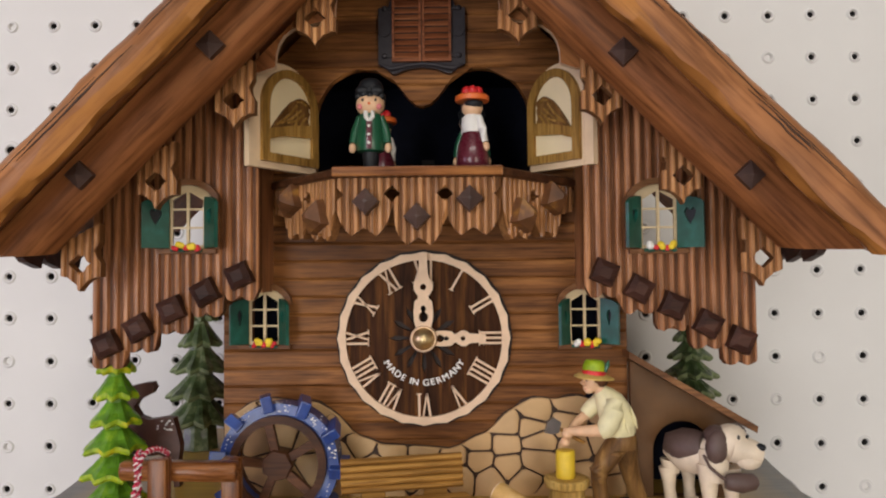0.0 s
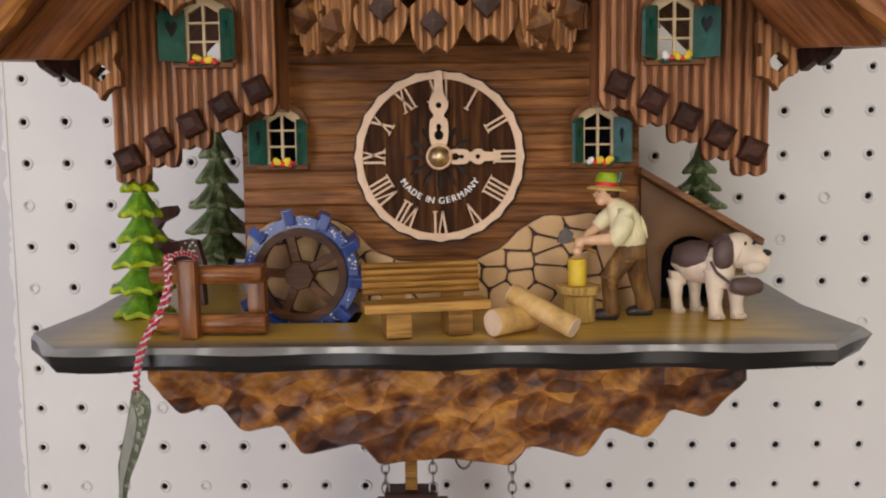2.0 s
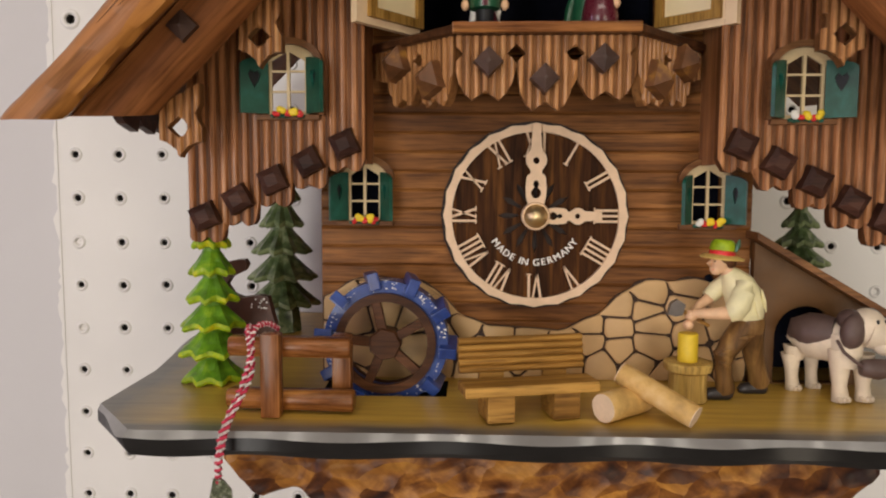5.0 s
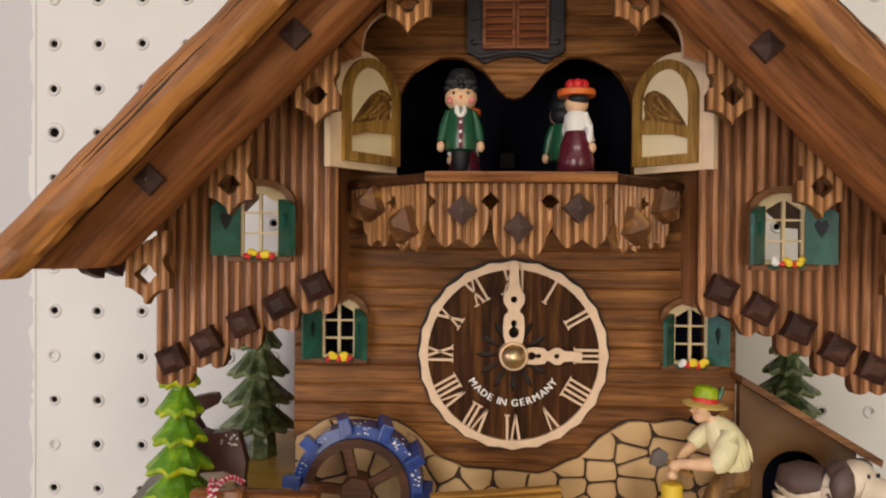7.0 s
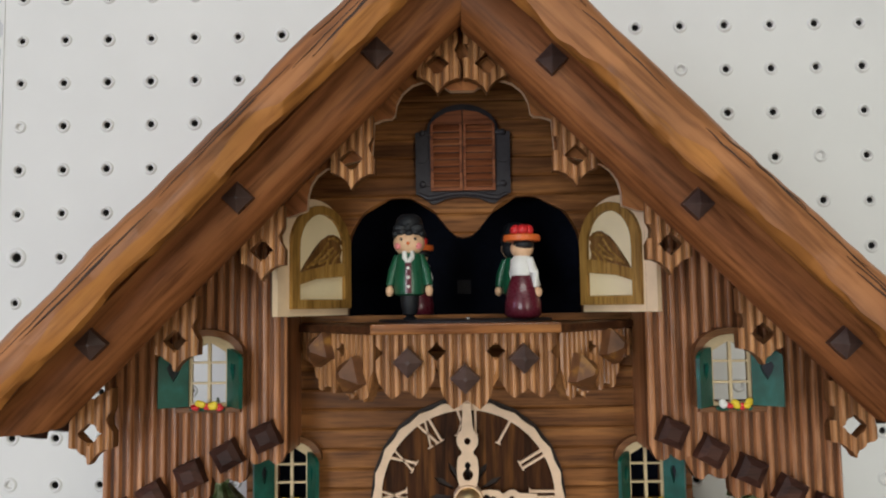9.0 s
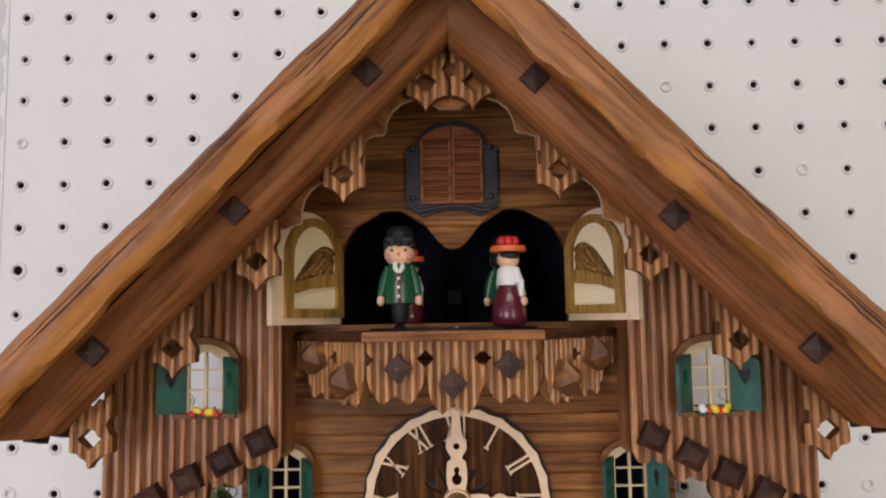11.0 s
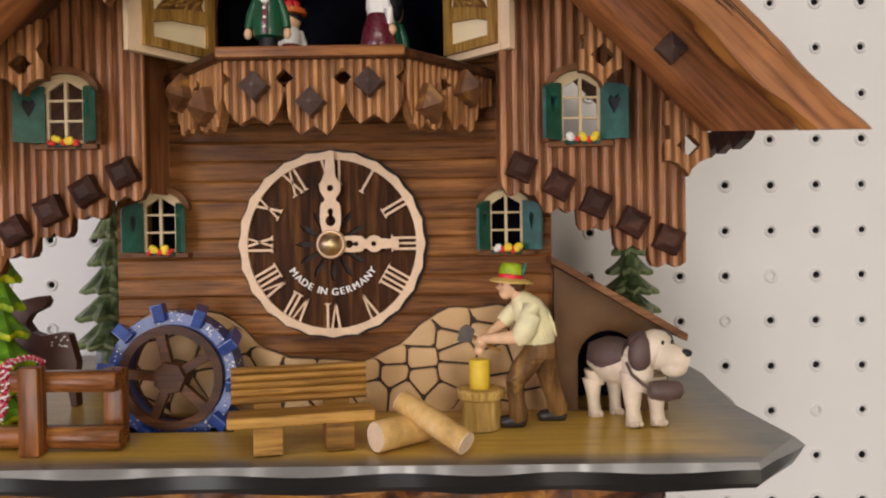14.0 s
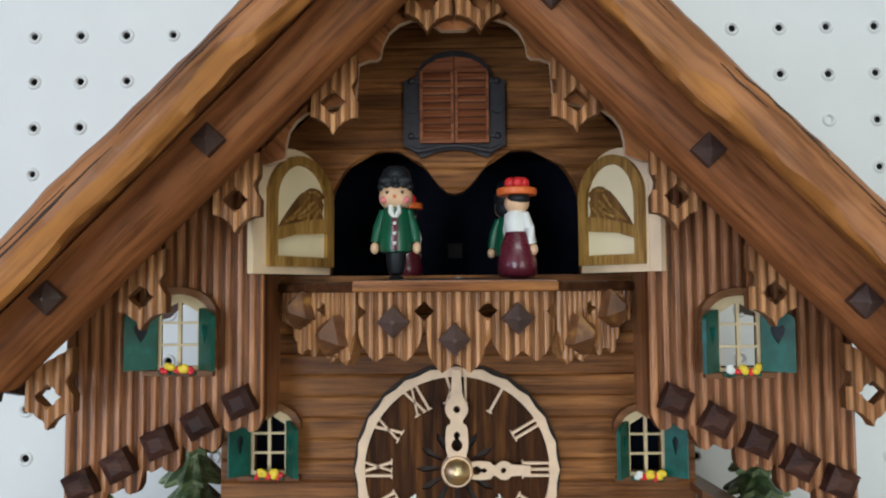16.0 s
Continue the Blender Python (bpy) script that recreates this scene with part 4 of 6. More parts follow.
def ornament(side, x, z):
    """Grooved pendant with a diamond cut-out; its head runs up behind the soffit."""
    o = [(0, -10.3), (1.2, -8.2), (3.4, -6.2), (5.6, -5.2), (7.8, -4.9), (7.9, 0.2), (6.4, 2.6), (6.1, 5.2), (7.4, 8.0), (7.4, 15.0),
         (-6.4, 7.5), (-6.4, 2.0), (-7.2, -0.5), (-7.2, -4.2), (-5.2, -4.9), (-3.0, -6.0), (-1.1, -8.0)]
    h = diamond(0, 0, 4.1)
    if side > 0:
        o = mirror(o)
    o = [(x + a, z + b) for a, b in o]
    h = [(x + a, z + b) for a, b in h]
    # backing coloured darker for stain and the shade in its grooves
    bm = bmesh.new()
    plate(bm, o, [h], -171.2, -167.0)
    body = part("ornament", bm, M_GROOVE_SHADE2, CLOCK, "grooved brown pendant with diamond cut-out")
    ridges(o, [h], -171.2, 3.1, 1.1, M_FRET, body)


def fretboard(side):
    """Scalloped board behind the pendants; its sawn edge is pale."""
    low = [(4.0, 147), (9.5, 150.6), (13.5, 150.6), (17.5, 149.2), (20.8, 146.4), (22.8, 142.6), (23.4, 138.8), (24.6, 137.6), (27.4, 137.4), (30.6, 136.2), (31.5, 124), (44.0, 121.4),
           (47.4, 120.4), (50.6, 118.0), (52.8, 114.6), (53.8, 110.6), (54.0, 106.0), (60, 104), (66, 104)]
    up = [(0, 172)]
    outer = [(0, 147)] + low + up
    if side < 0:
        outer = mirror(outer)
    bm = bmesh.new()
    plate(bm, outer, [], -166.6, -163.8, 0, 1)
    part("fretboard", bm, [M_SOF_R, M_RING], CLOCK, "scalloped bargeboard with pale sawn edge")


house()
stone_wall()
for side in (-1, 1):
    wing(side)
window_unit(-92.6, 37.6, -151.8, 14.4, 25.5, 10.4, 32, "upper")
window_unit(93.4, 36.0, -151.8, 14.4, 25.5, 10.4, 32, "upper")
window_unit(LOWER_WINDOWS[0][0], -2.6, -128.2, 13.4, 24.0, 8.2, 38, "lower")
window_unit(LOWER_WINDOWS[1][0], -3.4, -128.2, 13.4, 24.0, 8.2, 38, "lower")
base_board()
apron()
for side in (-1, 1):
    roof(side)
    fretboard(side)
    for x, z in ((8.4, 155), (38, 122.6), (68.5, 92.2), (97.6, 62.2), (126, 31.8)):
        ornament(side, side * x, z)


# ---------- balcony, doors, dial ----------
def flap(x0, x1, deep):
    """Scalloped lower edge of one skirt flap, from x0 to x1."""
    w, c = x1 - x0, (x0 + x1) / 2
    return [(x0, 51), (x0 + 0.05 * w, 47.2 - deep), (x0 + 0.16 * w, 43.4 - deep), (x0 + 0.27 * w, 41.4 - deep), (x0 + 0.36 * w, 42.6 - deep), (c, 44.6 - deep),
            (x1 - 0.36 * w, 42.6 - deep), (x1 - 0.27 * w, 41.4 - deep), (x1 - 0.16 * w, 43.4 - deep), (x1 - 0.05 * w, 47.2 - deep), (x1, 51)]


def balcony():
    bm = bmesh.new()
    plan = [(-63.4, -131.6), (-31.5, -169), (31.5, -169), (63.4, -131.6)]
    loops = []
    for off, z in ((0.0, 63.2), (0.9, 63.8), (0.9, 66.0), (0.0, 66.6)):
        loops.append([(x * (1 + off / 60), y - (off if y < -150 else 0), z) for x, y in plan])
    loft(bm, loops)
    # dark brown puts the shade of the slanting sides into the colour
    deck = part("balcony_deck", bm, M_WHEEL, CLOCK, "bevelled balcony edge, dark brown for its shaded sides")
    # added strip: a lighter wood paints the lit front of the same edge
    bm = bmesh.new()
    box(bm, -32.0, 31.6, -172.4, -168.6, 63.3, 66.9, 0, 0.7)
    part("front_strip", bm, M_RAIL, deck, "front edge strip, lighter brown for the light on it")
    bm = bmesh.new()
    lathe(bm, [(34, 66.65), (34, 67.2), (33.5, 67.6)], (0, -124, 0), 48)
    part("turntable", bm, M_IRON, deck, "dark round turntable disc", True)
    bm = bmesh.new()
    lathe(bm, [(1.2, 67.6), (1.1, 68.2), (0.4, 68.4)], (1, -146, 0), 12)
    part("screw", bm, M_STEEL, deck, "small steel screw", True)
    outer = [(-30.8, 63.6), (-30.8, 59.6), (-28.2, 57.0), (-30.8, 54.4)] + flap(-30.8, -10.4, 0) + [(-10.0, 53)] + flap(-9.6, 9.6, 3.6) + [(10.0, 53)] + flap(10.4, 30.8, 0) + [(30.8, 54.4), (28.2, 57.0), (30.8, 59.6), (30.8, 63.6)]
    holes = [diamond(-10.0, 57.2, 3.2), diamond(10.0, 57.2, 3.2)]
    # darker board under the ridges: stain plus painted groove shade
    bm = bmesh.new()
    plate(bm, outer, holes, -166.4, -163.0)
    skirt = part("balcony_skirt", bm, M_GROOVE_SHADE2, CLOCK, "grooved scalloped balcony skirt")
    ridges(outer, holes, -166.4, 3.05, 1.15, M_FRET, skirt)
    for x, z in ((-19.6, 54.0), (-0.5, 48.4), (19.2, 54.9)):
        bm = bmesh.new()
        stud(bm, 3.75, 5.2, 1.6, Matrix.Translation((x, -166.8, z)) @ Matrix.Rotation(radians(45), 4, "Y"))
        part("stud", bm, M_STUD4, skirt, "dark pyramid stud")
    for side in (-1, 1):
        ln = math.hypot(32.0, 37.4)
        outer = [(1.6, 63.6)] + flap(1.6, 20.5, 1.6) + [(20.9, 53)] + flap(21.3, 40, 0.0) + [(ln - 0.4, 53), (ln - 0.4, 63.6)]
        holes = [diamond(20.9, 57.4, 3.0)]
        outer = [(u, z) for u, z in outer]
        a = math.degrees(math.atan2(37.4, 32.0))
        bm = bmesh.new()
        plate(bm, outer, holes, 0.0, 3.2)
        m = Matrix.Translation((30.8, -166.4, 0)) @ Matrix.Rotation(radians(a), 4, "Z")
        if side < 0:
            m = Matrix.Diagonal((-1, 1, 1, 1)) @ m
        bm.transform(m)
        sk = part("balcony_skirt", bm, M_GROOVE_SHADE2, CLOCK, "grooved scalloped balcony skirt")
        ridges(outer, holes, 0.0, 3.05, 1.15, M_FRET, sk, m)
        for u, z in ((11.3, 49.2), (32.0, 57.2)):
            bm = bmesh.new()
            stud(bm, 5.3, 3.2, 4.0, m @ Matrix.Translation((u, -0.9, z)) @ Matrix.Rotation(radians(22), 4, "Y"), 0, 0.2)
            part("stud", bm, M_STUD3, sk, "brown pyramid stud")


def stage_door(side):
    """Open arched door leaf of the dancers' stage with a carved bird on a branch."""
    hinge, edge = Vector((-46.6, -129.5, 0)), (Vector((-66.8, -159.5, 0)) if side < 0 else Vector((-69.0, -153.0, 0)))
    ln = (edge - hinge).length
    a = math.atan2(edge.y - hinge.y, edge.x - hinge.x)
    m = Matrix.Translation(hinge) @ Matrix.Rotation(a, 4, "Z")
    if side > 0:
        m = Matrix.Diagonal((-1, 1, 1, 1)) @ m
    # leaf coordinates: u from the hinge to the free edge; its shown face is on +y before m
    c = ln / 2 - 1.2
    rr = ln / 2 - 1.5
    leaf = [(0, 69.6), (ln, 69.6), (ln, 92), *arc(ln / 2, 95.5, ln / 2, -8, 188, 18, 17.5)[1:-1], (0, 92)]
    bm = bmesh.new()
    plate(bm, leaf, [], -1.6, 1.2)
    bm.transform(m)
    door = part("stage_door", bm, M_PALE, CLOCK, "open pale wooden door with a carved bird")
    fr_o = [(0.2, 72.2), (ln - 5.5, 72.2), (ln - 5.5, 94), *arc(c - 1.4, 94.5, c - 1.4, 2, 178, 18, 16.2)[1:-1], (0.2, 94)]
    inn_l, inn_r = 3.4, ln - 9.0
    mid, hr = (inn_l + inn_r) / 2, (inn_r - inn_l) / 2
    fr_i = [(inn_l, 75.6), (inn_r, 75.6), (inn_r, 94), *arc(mid, 94.5, hr, 2, 178, 16, 13.0)[1:-1], (inn_l, 94)]
    bm = bmesh.new()
    plate(bm, fr_o, [fr_i], 1.2, 3.2)
    bm.transform(m)
    part("door_frame", bm, M_DOORFRAME, door, "olive brown arched frame")
    bm = bmesh.new()
    plate(bm, [(mid + (x - mid) * 1.02, z if z < 76 else z + 0.2) for x, z in fr_i], [], 1.2, 1.35)
    bm.transform(m)
    part("door_panel", bm, M_PANEL, door, "cream painted panel")
    bird = [(0.04, 0.29), (0.14, 0.40), (0.25, 0.50), (0.34, 0.58), (0.43, 0.65), (0.52, 0.71), (0.60, 0.74), (0.68, 0.775), (0.75, 0.78), (0.86, 0.76), (0.97, 0.69), (0.90, 0.655), (0.94, 0.60), (0.90, 0.50),
            (0.93, 0.45), (0.88, 0.42), (0.68, 0.42), (0.50, 0.385), (0.32, 0.34), (0.18, 0.32)]

    def at(p):
        return (inn_r - p[0] * (inn_r - inn_l), 75.6 + p[1] * 31.5)
    bm = bmesh.new()
    plate(bm, [at(p) for p in bird], [], 1.35, 2.6)
    bm.transform(m)
    relief = part("bird_relief", bm, M_BIRD, door, "carved brown bird relief")
    # cut feathers, wing and legs stand proud of the body
    for strokes in (((0.16, 0.37), (0.46, 0.54), (0.62, 0.68)), ((0.26, 0.40), (0.52, 0.50), (0.72, 0.62)), ((0.40, 0.42), (0.60, 0.47), (0.80, 0.58)), ((0.55, 0.38), (0.66, 0.50), (0.62, 0.60)), ((0.70, 0.38), (0.76, 0.48), (0.86, 0.54)), ((0.62, 0.72), (0.74, 0.735), (0.84, 0.70))):
        bm = bmesh.new()
        for p, q in zip(strokes, strokes[1:]):
            bar(bm, at(p), at(q), 0.8, 2.6, 3.1)
        bm.transform(m)
        part("feather", bm, M_DOORFRAME, relief)
    bm = bmesh.new()
    plate(bm, [at(p) for p in ((0, 0.17), (0.35, 0.24), (1, 0.28), (1, 0.45), (0.6, 0.41), (0, 0.31))], [], 1.35, 3.0)
    bm.transform(m)
    part("branch_relief", bm, M_DOORFRAME, door, "carved branch")


def cuckoo_door():
    """Closed louvred double door on a dark plate."""
    bm = bmesh.new()
    outer = [(-18.6, 116.5), (-15.4, 115.6), (-12.6, 112.6), (-11.0, 112.6), (-6.5, 114.6), (0, 115.4), (6.5, 114.6), (11.0, 112.6), (12.6, 112.6), (15.4, 115.6), (18.6, 116.5), (18.6, 141), (14.6, 141.8), *arc(0, 141.0, 14.2, 4, 176, 14, 11.2), (-14.6, 141.8), (-18.6, 141)]
    plate(bm, outer, [], -130.0, -127.0)
    door = part("cuckoo_door", bm, M_IRON, CLOCK, "closed red-brown louvred cuckoo door on a dark plate")
    bm = bmesh.new()
    tube(bm, [(-17.5, -130.2, 116.6), (-13.5, -130.4, 114.6), (-10.5, -130.5, 115.0), (-5, -130.5, 116.2), (0, -130.5, 116.6), (5, -130.5, 116.2), (10.5, -130.5, 115.0), (13.5, -130.4, 114.6), (17.5, -130.2, 116.6)], [0.7, 1.1, 1.1, 0.9, 0.9, 0.9, 1.1, 1.1, 0.7], 8)
    part("scroll_ledge", bm, M_IRON, door, "dark curved ledge", True)
    for s in (-1, 1):
        lo, hi = (-12.6, -0.2) if s < 0 else (0.2, 12.6)
        if s < 0:
            outer = [(lo, 117.4), (hi, 117.4), (hi, 149.4), (-6, 148.4), (-10, 146.2), (lo, 143.6)]
        else:
            outer = [(lo, 117.4), (hi, 117.4), (hi, 143.6), (10, 146.2), (6, 148.4), (lo, 149.4)]
        inner = [(lo + 1.1, 118.6), (hi - 1.1, 118.6), (hi - 1.1, 143.6), (lo + 1.1, 143.6)]
        bm = bmesh.new()
        plate(bm, outer, [inner], -132.2, -130.0)
        leaf = part("door_leaf", bm, M_LOUVRE, door, "louvred red-brown leaf")
        for k in range(9):
            z = 118.9 + k * 2.74
            bm = bmesh.new()
            v = [(lo + 1.1, -130.2, z + 2.7), (lo + 1.1, -132.0, z + 0.5), (lo + 1.1, -131.6, z), (lo + 1.1, -130.2, z + 0.6)]
            w = [(hi - 1.1, y, q) for _, y, q in v]
            loft(bm, [v, w])
            part("slat", bm, M_LOUVRE, leaf)
        for z in (120.2, 140.6):
            bm = bmesh.new()
            box(bm, min(s * 12.4, s * 16.6), max(s * 12.4, s * 16.6), -131.0, -129.8, z - 0.7, z + 0.7, 0, 0.2)
            ball(bm, (s * 15.8, -130.8, z), (1.3, 0.9, 1.3), 0, None, 8)
            part("hinge", bm, M_IRON, door, "dark hinge", True)
        bm = bmesh.new()
        rot = Matrix.Rotation(radians(90), 4, "X")
        lathe(bm, [(1.0, 0), (2.1, 0), (2.1, 1.0), (1.0, 1.0)], (s * 15.9, -129.9, 130.5), 14, 0, rot)
        part("rosette", bm, M_IRON, door, "dark round screw eye", True)


def bar(bm, p, q, w, y0, y1, mi=0):
    """A straight flat stroke from p to q in the x-z plane."""
    d = Vector((q[0] - p[0], q[1] - p[1])).normalized() * (w / 2)
    n = (-d.y, d.x)
    poly = [(p[0] + n[0], p[1] + n[1]), (p[0] - n[0], p[1] - n[1]), (q[0] - n[0], q[1] - n[1]), (q[0] + n[0], q[1] + n[1])]
    a = [bm.verts.new((x, y0, z)) for x, z in poly]
    b = [bm.verts.new((x, y1, z)) for x, z in poly]
    bm.faces.new(a)
    bm.faces.new(b)
    for i in range(4):
        j = (i + 1) % 4
        bm.faces.new((a[i], a[j], b[j], b[i]))


def dial():
    ring_o = []
    for k in range(24):
        for f, r in ((0, 36.4), (0.5, 35.6)):
            a = 2 * math.pi * (k + f) / 24
            ring_o.append((r * math.sin(a), r * math.cos(a)))
    disc = [(35.0 * math.sin(2 * math.pi * k / 48), 35.0 * math.cos(2 * math.pi * k / 48)) for k in range(48)]
    back = [(37.4 * math.sin(2 * math.pi * k / 24), 37.4 * math.cos(2 * math.pi * k / 24)) for k in range(24)]
    slots = []
    for k in range(12):
        a = 2 * math.pi * k / 12
        e, n = Vector((math.sin(a), math.cos(a))), Vector((math.cos(a), -math.sin(a)))
        slots.append([tuple(e * r + n * w) for r, w in ((6.4, -0.55), (12.0, -1.15), (12.8, -0.8), (14.8, 0), (12.8, 0.8), (12.0, 1.15), (6.4, 0.55))])
    bm = bmesh.new()
    plate(bm, disc, slots, -130.4, -128.6)
    d = part("dial", bm, M_DIAL, CLOCK, "dark wooden dial with pale ring, numerals and hands")
    bm = bmesh.new()
    plate(bm, back, [], -128.5, -127.0)
    part("dial_back", bm, M_DIALBACK, d, "dark backing disc")
    inner = [(32.9 * math.sin(2 * math.pi * k / 48), 32.9 * math.cos(2 * math.pi * k / 48)) for k in range(48)]
    bm = bmesh.new()
    plate(bm, ring_o, [inner], -132.2, -130.4)
    part("dial_ring", bm, M_RING, d, "pale scalloped wooden ring")
    # numerals: strokes laid out radially, tops outwards
    glyph = {"I": (2.15, [((0, 0), (0, 1))]), "V": (4.2, [((-1.6, 1), (0, 0)), ((1.6, 1), (0, 0))]), "X": (4.2, [((-1.6, 1), (1.6, 0)), ((1.6, 1), (-1.6, 0))])}
    words = ["I", "II", "III", "IIII", "V", "VI", "VII", "VIII", "IX", "X", "XI", "XII"]
    for h, word in enumerate(words, 1):
        total = sum(glyph[c][0] for c in word)
        bm = bmesh.new()
        a = 2 * math.pi * h / 12
        er, et = Vector((math.sin(a), math.cos(a))), Vector((math.cos(a), -math.sin(a)))
        u = -total / 2

        def at(x, r):
            p = er * (23.2 + r * 9.9) + et * x
            return (p.x, p.y)
        for c in word:
            w, strokes = glyph[c]
            for (xa, ra), (xb, rb) in strokes:
                thick = 0.9 if (c == "I" or xa < xb) else 0.65
                bar(bm, at(u + w / 2 + xa, ra), at(u + w / 2 + xb, rb), thick, -131.9, -130.4)
            for (xa, ra), (xb, rb) in strokes:
                for x, r in ((xa, ra), (xb, rb)):
                    if c == "V" and r == 0:
                        continue
                    bar(bm, at(u + w / 2 + x - 1.05, r * 0.97 + 0.015), at(u + w / 2 + x + 1.05, r * 0.97 + 0.015), 0.5, -131.85, -130.4)
            u += w
        part("numeral", bm, M_RING, d)
    # hands
    def hand(name, ln, y, turn, wide):
        half = [(2.3, 3.0), (3.3, 5.2), (3.9, 7.6), (4.1, 11.0), (3.8, 14.6), (3.4, 15.9), (2.3, 16.6), (2.2, 17.8), (3.0, 18.9), (3.9, 20.4), (4.1, 22.2), (3.6, 23.9), (2.5, 25.4), (2.0, 27.4), (1.5, ln)]
        k = 1.0 if name == "minute_hand" else 0.76
        half = [(x * wide, z * k if z < ln else ln) for x, z in half]
        outer = half + mirror(half)
        tear = [(wide * a, b * k) for a, b in ((-2.0, 8.6), (-1.2, 7.3), (0, 6.9), (1.2, 7.3), (2.0, 8.6), (1.8, 10.0), (0.6, 11.3), (1.2, 12.2), (0.9, 13.4), (0, 14.0), (-0.9, 13.4), (-1.2, 12.2), (-0.6, 11.3), (-1.8, 10.0))]
        eye = [(1.3 * wide * math.cos(t * math.pi / 5), 21.6 * k + 1.3 * wide * math.sin(t * math.pi / 5)) for t in range(10)]
        bm = bmesh.new()
        plate(bm, outer, [tear, eye], y, y + 1.0)
        bm.transform(Matrix.Rotation(radians(turn), 4, "Y"))
        part(name, bm, M_RING, d, "pale ornate hand")
    hand("minute_hand", 35.6, -134.8, 0, 1.0)
    hand("hour_hand", 26.0, -133.6, 90, 0.80)
    bm = bmesh.new()
    rot = Matrix.Rotation(radians(90), 4, "X")
    lathe(bm, [(5.5, 0), (5.6, 4.4), (5.2, 5.2)], (0, -130.4, 0), 24, 1, rot)
    lathe(bm, [(4.7, 5.2), (4.5, 6.0), (2.4, 7.8), (0.3, 9.0)], (0, -130.4, 0), 24, 0, rot)
    part("hand_cap", bm, [M_BRASS, M_RING], d, "conical brass cap", True)
    # lettering along the lower arc
    text = "MADE IN GERMANY"
    bm = bmesh.new()
    wide = {"I": 0.42, " ": 0.55, "M": 1.18, "G": 1.08, "N": 1.02, "A": 1.04, "D": 1.02, "E": 0.92, "R": 1.0, "Y": 0.98}
    total = sum(wide[c] for c in text)
    u = 0.0
    for c in text:
        ang = -60.0 + 120.0 * (u + wide[c] / 2) / total
        u += wide[c]
        if c == " ":
            continue
        cu = bpy.data.curves.new("letter", "FONT")
        cu.body, cu.size, cu.align_x, cu.extrude, cu.offset = c, 3.8, "CENTER", 0.0, 0.0
        tmp = bpy.data.objects.new("letter", cu)
        scene.collection.objects.link(tmp)
        me = bpy.data.meshes.new_from_object(tmp.evaluated_get(bpy.context.evaluated_depsgraph_get()))
        one = bmesh.new()
        for dx, dy in ((-0.11, 0.0), (0.11, 0.002), (0.0, 0.004)):
            me.transform(Matrix.Translation((dx, 0.0, dy)))
            one.from_mesh(me)
            me.transform(Matrix.Translation((-dx, 0.0, -dy)))
        flip = Matrix.Rotation(radians(90), 4, "X")
        r = 19.9
        m = Matrix.Rotation(radians(-ang), 4, "Y") @ Matrix.Translation((0, -130.75, -r)) @ flip
        one.transform(m)
        tmp_me = bpy.data.meshes.new("letter_mesh")
        one.to_mesh(tmp_me)
        one.free()
        bm.from_mesh(tmp_me)
        bpy.data.objects.remove(tmp)
        bpy.data.curves.remove(cu)
        bpy.data.meshes.remove(me)
        bpy.data.meshes.remove(tmp_me)
    r = bmesh.ops.extrude_face_region(bm, geom=list(bm.faces))
    bmesh.ops.translate(bm, vec=(0, 0.35, 0), verts=[g for g in r["geom"] if isinstance(g, bmesh.types.BMVert)])
    part("lettering", bm, M_WHITE, d, "white printed words MADE IN GERMANY")


def kennel():
    """Lean-to with an arched dark opening at the house's side."""
    g = -66.5
    outer = [(86.2, g), (130, g), (130, -35.5), (86.2, -10)]
    cx = 107
    hole = [(cx - 12, g + 0.6), (cx + 12, g + 0.6), (cx + 12, -47), *arc(cx, -47, 12, 0, 180, 12)[1:-1], (cx - 12, -47)]
    bm = bmesh.new()
    plate(bm, outer, [hole], -131, -127)
    wall = part("lean_to", bm, M_LEAN, CLOCK, "brown lean-to with arched dark opening")
    # black sheets close the arch; their colour stands for the shade within
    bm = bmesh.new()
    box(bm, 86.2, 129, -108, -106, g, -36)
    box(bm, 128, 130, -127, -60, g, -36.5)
    part("lining", bm, M_CAVITY_SHADE, wall, "black sheets standing for the shade inside the lean-to")
    bm = bmesh.new()
    sl = [(84.0, -8.2), (84.0, -5.4), (135.5, -35.8), (135.0, -38.6)]
    plate(bm, sl, [], -139.5, -62)
    part("lean_to_roof", bm, M_HOOD, CLOCK, "brown sloping lean-to roof")


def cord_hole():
    # no opening is cut: a black flattened ball gives the hole's darkness
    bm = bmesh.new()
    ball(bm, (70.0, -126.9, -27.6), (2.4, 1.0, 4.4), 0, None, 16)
    part("cord_hole", bm, M_CAVITY_SHADE, CLOCK, "black oval standing for a shaded hole in the wall", True)


balcony()
cord_hole()
stage_door(-1)
stage_door(1)
cuckoo_door()
dial()
kennel()


